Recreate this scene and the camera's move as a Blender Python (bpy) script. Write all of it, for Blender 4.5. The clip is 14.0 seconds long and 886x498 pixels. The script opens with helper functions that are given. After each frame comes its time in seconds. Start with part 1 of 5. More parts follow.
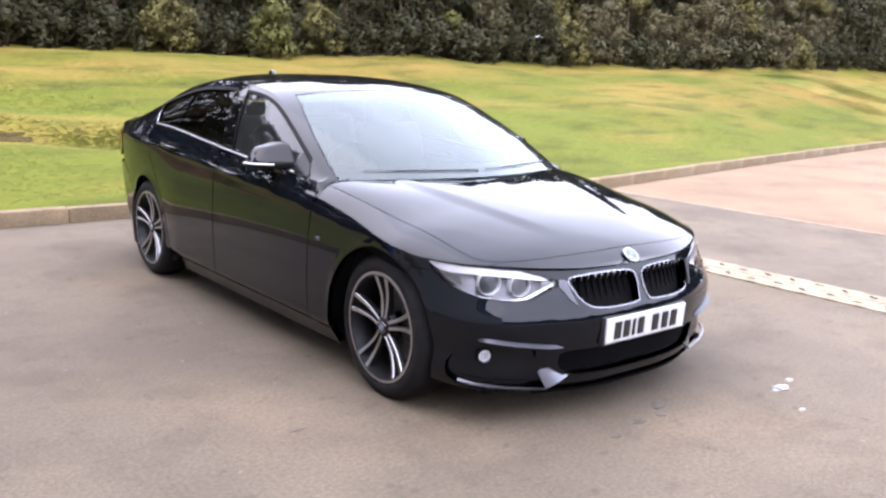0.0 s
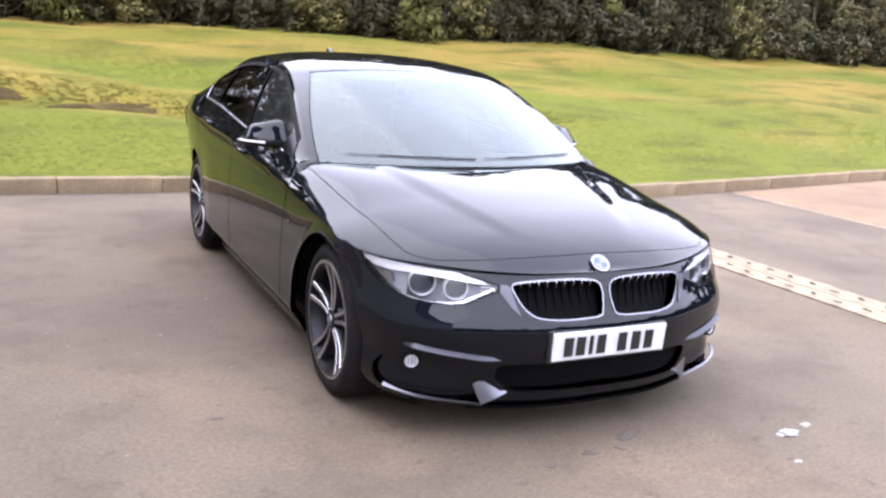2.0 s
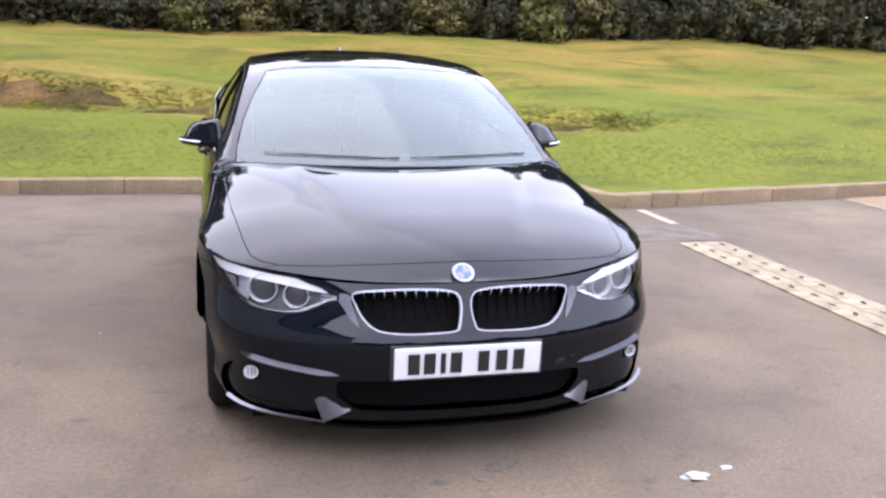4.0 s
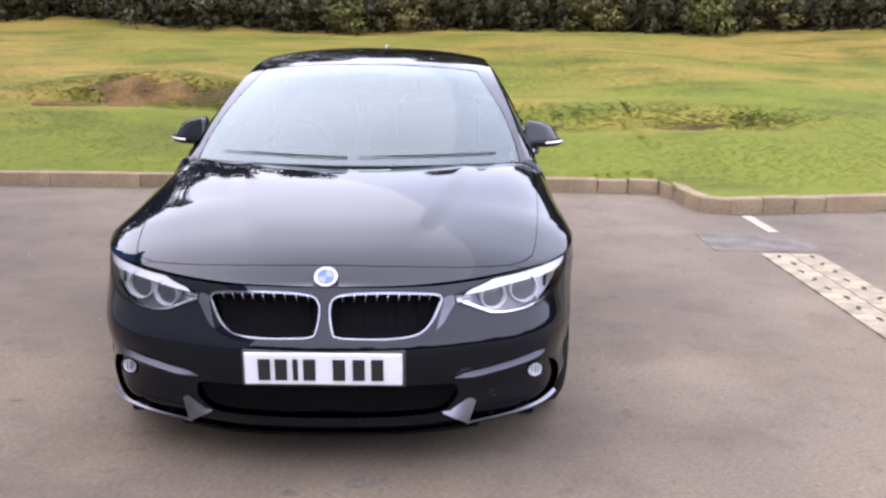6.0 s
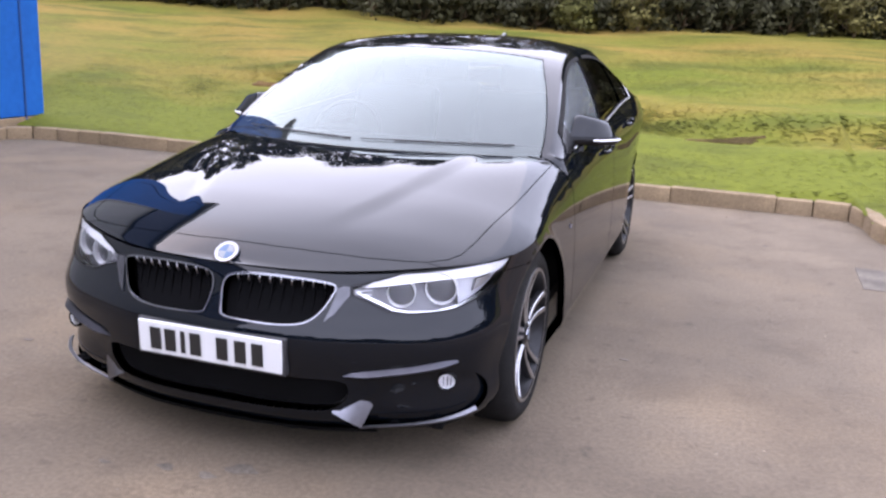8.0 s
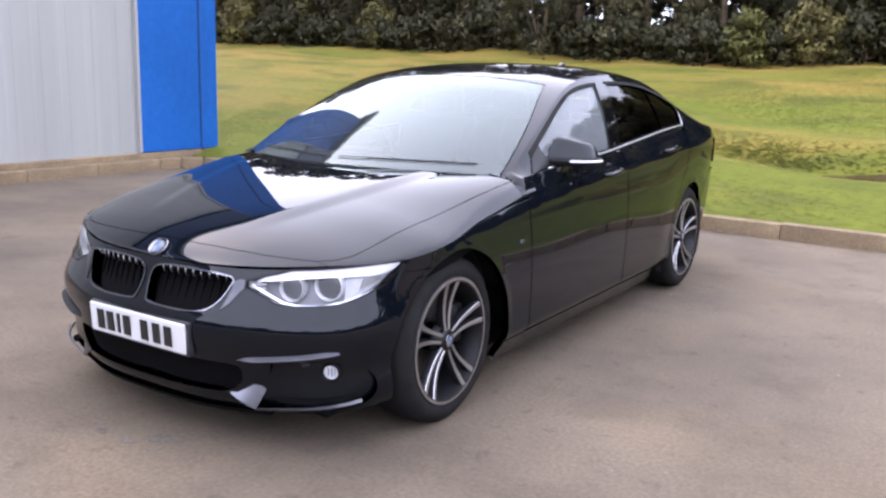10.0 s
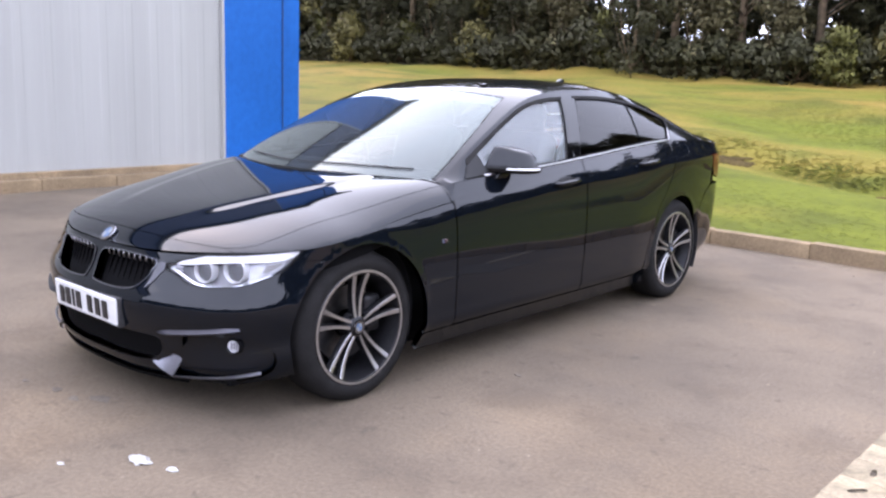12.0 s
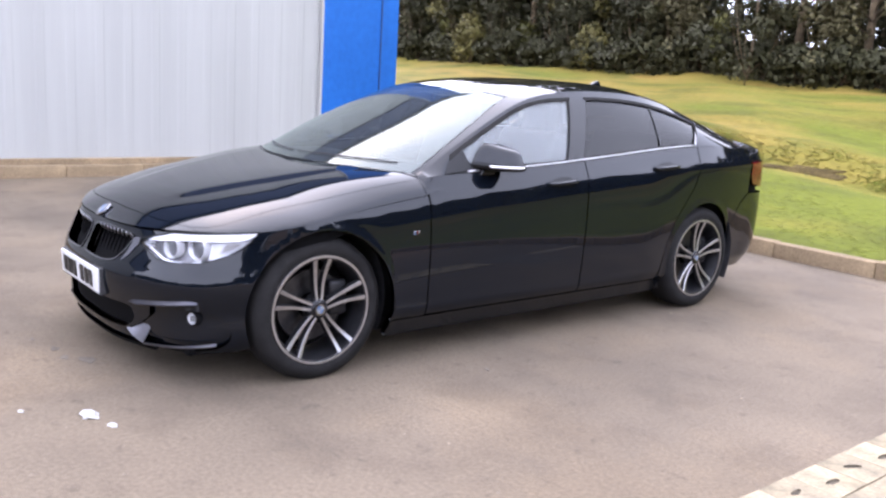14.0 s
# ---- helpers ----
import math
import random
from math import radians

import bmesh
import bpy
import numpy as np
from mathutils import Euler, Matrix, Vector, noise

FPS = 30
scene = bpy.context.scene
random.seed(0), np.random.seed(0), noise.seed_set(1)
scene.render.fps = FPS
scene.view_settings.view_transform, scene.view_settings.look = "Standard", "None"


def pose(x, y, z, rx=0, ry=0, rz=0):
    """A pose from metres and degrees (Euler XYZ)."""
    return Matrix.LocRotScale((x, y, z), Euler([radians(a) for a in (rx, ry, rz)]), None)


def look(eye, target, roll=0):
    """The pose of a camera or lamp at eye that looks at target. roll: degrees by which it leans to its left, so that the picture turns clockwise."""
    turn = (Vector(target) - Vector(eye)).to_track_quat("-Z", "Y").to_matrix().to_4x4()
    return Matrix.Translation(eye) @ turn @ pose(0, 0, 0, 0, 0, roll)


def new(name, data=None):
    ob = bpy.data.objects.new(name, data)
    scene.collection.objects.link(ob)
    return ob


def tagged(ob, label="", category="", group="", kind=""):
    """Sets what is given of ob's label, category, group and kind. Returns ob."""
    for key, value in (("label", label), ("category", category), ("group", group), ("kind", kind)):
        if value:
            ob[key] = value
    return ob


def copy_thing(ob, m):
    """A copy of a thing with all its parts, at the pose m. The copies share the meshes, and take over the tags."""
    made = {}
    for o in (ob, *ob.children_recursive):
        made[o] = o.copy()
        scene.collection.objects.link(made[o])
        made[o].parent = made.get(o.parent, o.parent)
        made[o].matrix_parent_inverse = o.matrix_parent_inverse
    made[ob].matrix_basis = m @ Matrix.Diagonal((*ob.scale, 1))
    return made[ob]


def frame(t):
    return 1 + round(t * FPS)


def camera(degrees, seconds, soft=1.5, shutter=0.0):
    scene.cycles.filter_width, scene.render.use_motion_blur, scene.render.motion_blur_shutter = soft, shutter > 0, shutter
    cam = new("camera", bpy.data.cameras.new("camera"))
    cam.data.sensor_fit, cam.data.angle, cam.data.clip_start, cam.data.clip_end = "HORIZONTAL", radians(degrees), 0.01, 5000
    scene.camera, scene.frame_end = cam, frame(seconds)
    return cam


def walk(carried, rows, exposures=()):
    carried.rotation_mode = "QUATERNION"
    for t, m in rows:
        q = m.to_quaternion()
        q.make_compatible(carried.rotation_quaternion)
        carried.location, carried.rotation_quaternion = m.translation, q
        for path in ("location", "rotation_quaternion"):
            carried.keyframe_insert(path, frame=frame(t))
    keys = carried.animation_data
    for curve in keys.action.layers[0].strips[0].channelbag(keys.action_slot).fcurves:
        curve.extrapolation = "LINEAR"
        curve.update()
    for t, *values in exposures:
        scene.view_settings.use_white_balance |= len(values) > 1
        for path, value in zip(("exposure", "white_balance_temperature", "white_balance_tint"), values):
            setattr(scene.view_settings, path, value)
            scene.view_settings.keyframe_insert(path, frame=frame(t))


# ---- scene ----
cam = camera(53.4, 14.0, soft=2.5)
PATH = [
    (0, (-3.003, -2.341, 1.46), (-1.784, -0.807, 1.059), 1.7),
    (0.5, (-2.798, -2.365, 1.467), (-1.593, -0.822, 1.058), 3.7),
    (1, (-2.527, -2.543, 1.463), (-1.457, -0.905, 1.048), 1.4),
    (1.5, (-2.3, -2.628, 1.45), (-1.339, -0.932, 1.006), 1.5),
    (2, (-2.021, -2.59, 1.456), (-1.154, -0.843, 1.014), 3.4),
    (2.5, (-1.697, -2.711, 1.443), (-0.982, -0.889, 1.032), 1.7),
    (3, (-1.418, -2.78, 1.446), (-0.782, -0.931, 1.025), 2.2),
    (3.5, (-1.122, -2.692, 1.448), (-0.517, -0.835, 1.017), 3.9),
    (4, (-0.807, -2.743, 1.453), (-0.323, -0.856, 1.002), 1.9),
    (4.2, (-0.68, -2.784, 1.457), (-0.228, -0.888, 1.007), 2.3),
    (6.3, (0.556, -2.69, 1.466), (0.462, -0.749, 0.995), 2.2),
    (6.5, (0.671, -2.635, 1.471), (0.512, -0.701, 0.986), 3.6),
    (7, (0.947, -2.539, 1.464), (0.644, -0.623, 0.979), 1.8),
    (7.5, (1.286, -2.485, 1.455), (0.81, -0.604, 0.97), 1.7),
    (8, (1.506, -2.283, 1.398), (0.907, -0.435, 0.922), 2.6),
    (8.2, (1.591, -2.24, 1.399), (0.953, -0.405, 0.929), 2.4),
    (10.3, (2.772, -1.991, 1.356), (1.67, -0.371, 0.956), 1.5),
    (10.5, (2.875, -1.983, 1.356), (1.75, -0.379, 0.954), 1.4),
    (11, (3.041, -1.857, 1.332), (1.854, -0.291, 0.961), 2.5),
    (11.5, (3.259, -1.78, 1.351), (2.004, -0.264, 0.995), 2.0),
    (12, (3.518, -1.726, 1.362), (2.222, -0.249, 0.991), 2.0),
    (12.5, (3.646, -1.589, 1.346), (2.301, -0.151, 0.993), 3.1),
    (13, (3.752, -1.437, 1.365), (2.354, -0.049, 1.016), 3.8),
    (13.5, (4.003, -1.322, 1.36), (2.558, 0.013, 1.0), 3.4),
    (14, (4.141, -1.243, 1.372), (2.627, 0.008, 0.992), 3.4),
]
walk(cam, [(t, look(eye, target, roll)) for t, eye, target, roll in PATH], exposures=[(0, 2.35, 7200, 25), (2, 2.31, 7200, 26), (4, 2.07, 7150, 26), (6.5, 1.99, 7100, 27), (8, 1.96, 7100, 27), (11, 2.02, 7050, 25), (14, 2.31, 7050, 25)])


# ---- world, sun, exposure ----
world = bpy.data.worlds.new("sky")
scene.world = world
world.use_nodes = True
_t = world.node_tree
_t.nodes.clear()
_out, _bg = _t.nodes.new("ShaderNodeOutputWorld"), _t.nodes.new("ShaderNodeBackground")
_sky = _t.nodes.new("ShaderNodeTexSky")
_sky.sky_type, _sky.sun_disc = "NISHITA", False
SUN_UP, SUN_TURN = radians(45), radians(-79)
_sky.sun_elevation, _sky.sun_rotation = SUN_UP, SUN_TURN
_sky.air_density, _sky.dust_density, _sky.ozone_density = 1.0, 2.0, 1.0
_tc, _map, _noise, _ramp, _mix = (_t.nodes.new("ShaderNode" + k) for k in ("TexCoord", "Mapping", "TexNoise", "ValToRGB", "MixRGB"))
_map.inputs["Scale"].default_value = (1.6, 1.6, 4.0)
_noise.inputs["Scale"].default_value, _noise.inputs["Detail"].default_value, _noise.inputs["Roughness"].default_value = 1.7, 7, .58
_ramp.color_ramp.elements[0].position, _ramp.color_ramp.elements[1].position = .38, .66
_ramp.color_ramp.elements[0].color, _ramp.color_ramp.elements[1].color = (.84, .84, .84, 1), (1, 1, 1, 1)
_mix.inputs[2].default_value = (5.74, 6.95, 8.92, 1)
# an overcast sky is brighter towards the veiled sun, most of all close round it
_dot, _up, _wide, _near, _gain, _base, _sum, _dome = (_t.nodes.new("ShaderNode" + q) for q in ("VectorMath", "Math", "Math", "Math", "Math", "Math", "Math", "MixRGB"))
_dot.operation, _up.operation, _wide.operation, _near.operation = "DOT_PRODUCT", "MAXIMUM", "POWER", "POWER"
_dot.inputs[1].default_value = (math.sin(SUN_TURN) * math.cos(SUN_UP), math.cos(SUN_TURN) * math.cos(SUN_UP), math.sin(SUN_UP))
_up.inputs[1].default_value, _wide.inputs[1].default_value, _near.inputs[1].default_value = 0, 1.6, 160
_gain.operation, _base.operation, _sum.operation = "MULTIPLY_ADD", "MULTIPLY_ADD", "ADD"
_gain.inputs[1].default_value, _gain.inputs[2].default_value = .08, 0
_base.inputs[1].default_value, _base.inputs[2].default_value = .06, .97
_dome.blend_type, _dome.inputs[0].default_value = "MULTIPLY", 1
_t.links.new(_tc.outputs["Generated"], _map.inputs["Vector"])
_t.links.new(_map.outputs["Vector"], _noise.inputs["Vector"])
_t.links.new(_noise.outputs["Fac"], _ramp.inputs["Fac"])
_t.links.new(_ramp.outputs["Color"], _mix.inputs[0])
_t.links.new(_sky.outputs["Color"], _mix.inputs[1])
_t.links.new(_tc.outputs["Generated"], _dot.inputs[0])
_t.links.new(_dot.outputs["Value"], _up.inputs[0])
_t.links.new(_up.outputs["Value"], _wide.inputs[0])
_t.links.new(_up.outputs["Value"], _near.inputs[0])
_t.links.new(_near.outputs["Value"], _gain.inputs[0])
_t.links.new(_wide.outputs["Value"], _base.inputs[0])
_t.links.new(_gain.outputs["Value"], _sum.inputs[0])
_t.links.new(_base.outputs["Value"], _sum.inputs[1])
_t.links.new(_mix.outputs["Color"], _dome.inputs[1])
_t.links.new(_sum.outputs["Value"], _dome.inputs[2])
_t.links.new(_dome.outputs["Color"], _bg.inputs["Color"])
_t.links.new(_bg.outputs["Background"], _out.inputs["Surface"])
_bg.inputs["Strength"].default_value = .172

sun = new("sun", bpy.data.lights.new("sun", "SUN"))
sun.data.energy, sun.data.angle, sun.data.color = .5, radians(120), (1, .97, .93)
sun.matrix_world = look((0, 0, 20), (-20 * math.sin(SUN_TURN) / math.tan(SUN_UP), -20 * math.cos(SUN_TURN) / math.tan(SUN_UP), 0))


# ---- materials ----
def material(name, base, rough=.5, metal=0.0, noise_scale=0.0, spread=.25, fine=0.0, bump=0.0, bump_scale=60.0, coat=0.0, second=None, random_tone=0.0, spec=.5, island=False, stretch=None):
    """A surface with its colour varied at two scales, fine relief and, where given, a second colour in blotches."""
    m = bpy.data.materials.new(name)
    m.use_nodes = True
    t = m.node_tree
    b = t.nodes["Principled BSDF"]
    b.inputs["Roughness"].default_value, b.inputs["Metallic"].default_value = rough, metal
    b.inputs["Coat Weight"].default_value, b.inputs["Coat Roughness"].default_value = coat, .02
    b.inputs["Specular IOR Level"].default_value = spec
    b.inputs["Base Color"].default_value = (*base, 1)
    tc = t.nodes.new("ShaderNodeTexCoord")
    place = tc.outputs["Object"]
    if stretch:
        mp = t.nodes.new("ShaderNodeMapping")
        mp.inputs["Scale"].default_value = stretch
        t.links.new(place, mp.inputs["Vector"])
        place = mp.outputs["Vector"]
    col = None
    if noise_scale:
        a = t.nodes.new("ShaderNodeTexNoise")
        a.inputs["Scale"].default_value, a.inputs["Detail"].default_value = noise_scale, 6
        t.links.new(place, a.inputs["Vector"])
        r = t.nodes.new("ShaderNodeValToRGB")
        lo = second if second else tuple(c * (1 - spread) for c in base)
        hi = base if second else tuple(min(1, c * (1 + spread)) for c in base)
        r.color_ramp.elements[0].color, r.color_ramp.elements[1].color = (*lo, 1), (*hi, 1)
        r.color_ramp.elements[0].position, r.color_ramp.elements[1].position = .36, .64
        t.links.new(a.outputs["Fac"], r.inputs["Fac"])
        col = r.outputs["Color"]
        if fine:
            f = t.nodes.new("ShaderNodeTexNoise")
            f.inputs["Scale"].default_value, f.inputs["Detail"].default_value = fine, 3
            t.links.new(place, f.inputs["Vector"])
            fr = t.nodes.new("ShaderNodeMapRange")
            fr.inputs["From Min"].default_value, fr.inputs["From Max"].default_value = .3, .7
            fr.inputs["To Min"].default_value, fr.inputs["To Max"].default_value = 1 - spread, 1 + spread
            t.links.new(f.outputs["Fac"], fr.inputs["Value"])
            x = t.nodes.new("ShaderNodeMixRGB")
            x.blend_type, x.inputs[0].default_value = "MULTIPLY", 1
            t.links.new(col, x.inputs[1])
            t.links.new(fr.outputs["Result"], x.inputs[2])
            col = x.outputs["Color"]
    if random_tone:
        if island:
            o = t.nodes.new("ShaderNodeNewGeometry").outputs["Random Per Island"]
        else:
            o = t.nodes.new("ShaderNodeObjectInfo").outputs["Random"]
        g = t.nodes.new("ShaderNodeMapRange")
        g.inputs["To Min"].default_value, g.inputs["To Max"].default_value = 1 - random_tone, 1 + random_tone
        t.links.new(o, g.inputs["Value"])
        x = t.nodes.new("ShaderNodeMixRGB")
        x.blend_type, x.inputs[0].default_value = "MULTIPLY", 1
        if col is None:
            x.inputs[1].default_value = (*base, 1)
        else:
            t.links.new(col, x.inputs[1])
        t.links.new(g.outputs["Result"], x.inputs[2])
        col = x.outputs["Color"]
    if col is not None:
        t.links.new(col, b.inputs["Base Color"])
    if bump:
        n = t.nodes.new("ShaderNodeTexNoise")
        n.inputs["Scale"].default_value, n.inputs["Detail"].default_value = bump_scale, 4
        t.links.new(tc.outputs["Object"], n.inputs["Vector"])
        u = t.nodes.new("ShaderNodeBump")
        u.inputs["Strength"].default_value, u.inputs["Distance"].default_value = bump, .01
        t.links.new(n.outputs["Fac"], u.inputs["Height"])
        t.links.new(u.outputs["Normal"], b.inputs["Normal"])
    return m


def glass(name, tint, ior=1.5, film=0.0):
    """Thin glass: a tinted clear pane with a gloss that grows with the angle, and a pale film."""
    m = bpy.data.materials.new(name)
    m.use_nodes = True
    t = m.node_tree
    t.nodes.clear()
    o, mix, tr, gl, fr = (t.nodes.new("ShaderNode" + k) for k in ("OutputMaterial", "MixShader", "BsdfTransparent", "BsdfGlossy", "Fresnel"))
    tr.inputs["Color"].default_value = (*tint, 1)
    gl.inputs["Roughness"].default_value = .012
    fr.inputs["IOR"].default_value = ior
    t.links.new(fr.outputs["Fac"], mix.inputs["Fac"])
    body = tr.outputs["BSDF"]
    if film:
        film_bsdf, haze, spot, rng_ = (t.nodes.new("ShaderNode" + k) for k in ("BsdfDiffuse", "MixShader", "TexNoise", "MapRange"))
        film_bsdf.inputs["Color"].default_value = (.62, .68, .70, 1)
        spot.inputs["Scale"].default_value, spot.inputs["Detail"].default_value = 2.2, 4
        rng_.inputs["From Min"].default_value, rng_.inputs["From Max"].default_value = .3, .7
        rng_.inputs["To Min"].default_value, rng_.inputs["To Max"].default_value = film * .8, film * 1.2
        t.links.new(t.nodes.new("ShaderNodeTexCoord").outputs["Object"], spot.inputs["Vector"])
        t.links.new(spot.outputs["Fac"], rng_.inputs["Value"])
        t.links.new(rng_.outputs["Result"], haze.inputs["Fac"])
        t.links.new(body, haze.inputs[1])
        t.links.new(film_bsdf.outputs["BSDF"], haze.inputs[2])
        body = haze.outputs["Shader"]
    t.links.new(body, mix.inputs[1])
    t.links.new(gl.outputs["BSDF"], mix.inputs[2])
    t.links.new(mix.outputs["Shader"], o.inputs["Surface"])
    return m


PAINT = material("blue_black_paint", (.0020, .0032, .0054), .42, .0, coat=1.0, noise_scale=900, spread=.35, spec=0.0)
TRIM = material("gloss_black_trim", (.004, .004, .0045), .25, spec=.2)
GLOSS = material("piano_black", (.002, .002, .0025), .03, spec=.32)
PLASTIC = material("black_plastic", (.018, .018, .020), .55, noise_scale=40, spread=.3, bump=.1, bump_scale=400)
# near-black base colour, so recesses, grille, lip and underside read as shaded
DARK = material("cavity_shade", (.0016, .0016, .002), .9, spec=.1)
CHROME = material("satin_chrome", (.25, .25, .27), .14, 1.0, noise_scale=30, spread=.05)
POLISHED = material("turned_alloy", (.46, .46, .48), .32, 1.0, noise_scale=120, spread=.12)
ALLOY_DARK = material("graphite_alloy", (.014, .014, .016), .4, .5, noise_scale=50, spread=.2)
RUBBER = material("tyre_rubber", (.010, .0095, .0095), .8, spec=.15, noise_scale=14, spread=.25, fine=120, bump=.2, bump_scale=120)
STEEL = material("brake_steel", (.07, .07, .075), .38, 1.0, noise_scale=30, spread=.2)
LAMP_BACK = material("lamp_back", (.10, .10, .112), .30, .3, noise_scale=25, spread=.15)
LAMP_SILVER = material("lamp_reflector", (.3652, .3652, .3913), .28, .25, noise_scale=25, spread=.1)
SATIN = material("satin_silver", (.17, .17, .19), .36, 1.0, noise_scale=40, spread=.06)
BROW = material("lamp_chrome", (.74, .74, .77), .24, 1.0, noise_scale=40, spread=.06)
LEDGE = material("ledge_grey", (.055, .055, .064), .35, 1.0, noise_scale=40, spread=.06)
LAMP_GREY = material("lamp_bezel", (.085, .085, .095), .32, .7, noise_scale=25, spread=.1)
PAINT.node_tree.nodes["Principled BSDF"].inputs["Coat IOR"].default_value = 1.38
LENS_BALL = material("projector_glass", (.052, .053, .060), .35, .2, coat=.3)
AMBER = material("side_marker_grey", (.17, .155, .15), .3)
WHITE_LENS = material("white_lens", (.7478, .7478, .7652), .15, coat=.5)
RED_LENS = material("red_lens", (.085, .0015, .004), .2, coat=.3)
PLATE_WHITE = material("plate_white", (.5596, .5596, .5596), .35, noise_scale=8, spread=.03)
PLATE_BLACK = material("plate_black", (.012, .012, .012), .4)
BADGE_BLUE = material("badge_blue", (.055, .10, .18), .45)
BADGE_WHITE = material("badge_white", (.17, .18, .19), .45)
LEATHER = material("seat_leather", (.035, .033, .033), .5, noise_scale=12, spread=.2, bump=.2, bump_scale=200)
FELT = material("headlining", (.16, .155, .15), .9, noise_scale=20, spread=.1)
CLEAR = glass("clear_glass", (.34, .38, .37), 1.5, .015)
# the film's pale tone stands in for sky mirrored in this window
SKY_PALE = glass("sky_pale_glass", (.62, .70, .70), 1.45, .15)
LAMP_GLASS = glass("lamp_glass", (.97, .97, .98), 1.4)
TINTED = glass("privacy_glass", (.030, .032, .035), 1.38)
SCREEN = glass("screen_glass", (.24, .30, .30), 1.6, .03)
SCREEN.node_tree.nodes["Glossy BSDF"].inputs["Color"].default_value = (.88, .98, .96, 1)
MIRROR = material("mirror_glass", (.85, .86, .87), .02, 1.0)

TARMAC = material("old_tarmac", (.1030, .0772, .0516), .92, noise_scale=.75, spread=.20, fine=55, bump=.5, bump_scale=140)
RED_TARMAC = material("red_tarmac", (.1724, .1075, .0603), .92, noise_scale=.8, spread=.13, fine=60, bump=.4, bump_scale=140)
SEAM = material("tar_joint", (.0815, .0670, .0512), .85, noise_scale=6, spread=.3, fine=60)
PAVER = material("painted_paver", (.2150, .1730, .1110), .85, noise_scale=7, spread=.22, fine=70, bump=.3, bump_scale=70, random_tone=.14)
# darker brown than the paver, for the walls and floor of each slot
SLOT = material("dark_slot", (.0628, .0484, .0302), .95, noise_scale=20, spread=.3)
LINE = material("worn_line_paint", (.2612, .2185, .1581), .8, noise_scale=9, spread=.2, fine=40)
KERB = material("concrete_kerb", (.1923, .1343, .0759), .9, noise_scale=2.2, spread=.22, fine=45, bump=.4, bump_scale=60, random_tone=.06)
SOIL = material("bare_earth", (.0993, .0577, .0225), .95, spec=.1, noise_scale=3, spread=.3, fine=30, bump=.8, bump_scale=30)
# bare earth, its brown darkened with the shade lying in the ditch
EARTH_SHADED = material("shaded_dry_earth", (.0628, .0446, .0166), .95, spec=.1, noise_scale=3, spread=.3, fine=30, bump=.8, bump_scale=30)



def stain(m, scale, low, high, tone, stretch=(1, 1, 1)):
    """Uneven blotches laid over a surface's colour: old dirt, spills and dusty patches."""
    t = m.node_tree
    b = t.nodes["Principled BSDF"]
    src = b.inputs["Base Color"].links[0].from_socket
    tc, mp, n, r, x = (t.nodes.new("ShaderNode" + k) for k in ("TexCoord", "Mapping", "TexNoise", "MapRange", "MixRGB"))
    mp.inputs["Scale"].default_value, mp.inputs["Location"].default_value = stretch, (3.1 * scale, 1.7, 0)
    n.inputs["Scale"].default_value, n.inputs["Detail"].default_value, n.inputs["Roughness"].default_value = scale, 8, .62
    r.inputs["From Min"].default_value, r.inputs["From Max"].default_value = low, high
    x.blend_type, x.inputs[2].default_value = "MULTIPLY", (*tone, 1)
    t.links.new(tc.outputs["Object"], mp.inputs["Vector"])
    t.links.new(mp.outputs["Vector"], n.inputs["Vector"])
    t.links.new(n.outputs["Fac"], r.inputs["Value"])
    t.links.new(r.outputs["Result"], x.inputs[0])
    t.links.new(src, x.inputs[1])
    t.links.new(x.outputs["Color"], b.inputs["Base Color"])


stain(TARMAC, 2.1, .50, .64, (.80, .79, .78))
stain(TARMAC, .55, .50, .62, (1.16, 1.12, 1.06))
stain(TARMAC, 9.0, .60, .68, (.70, .70, .70))
stain(RED_TARMAC, 1.6, .50, .66, (.80, .80, .82))
stain(KERB, 3.0, .52, .66, (.74, .74, .70))
stain(PAVER, 2.6, .48, .62, (.70, .68, .62))


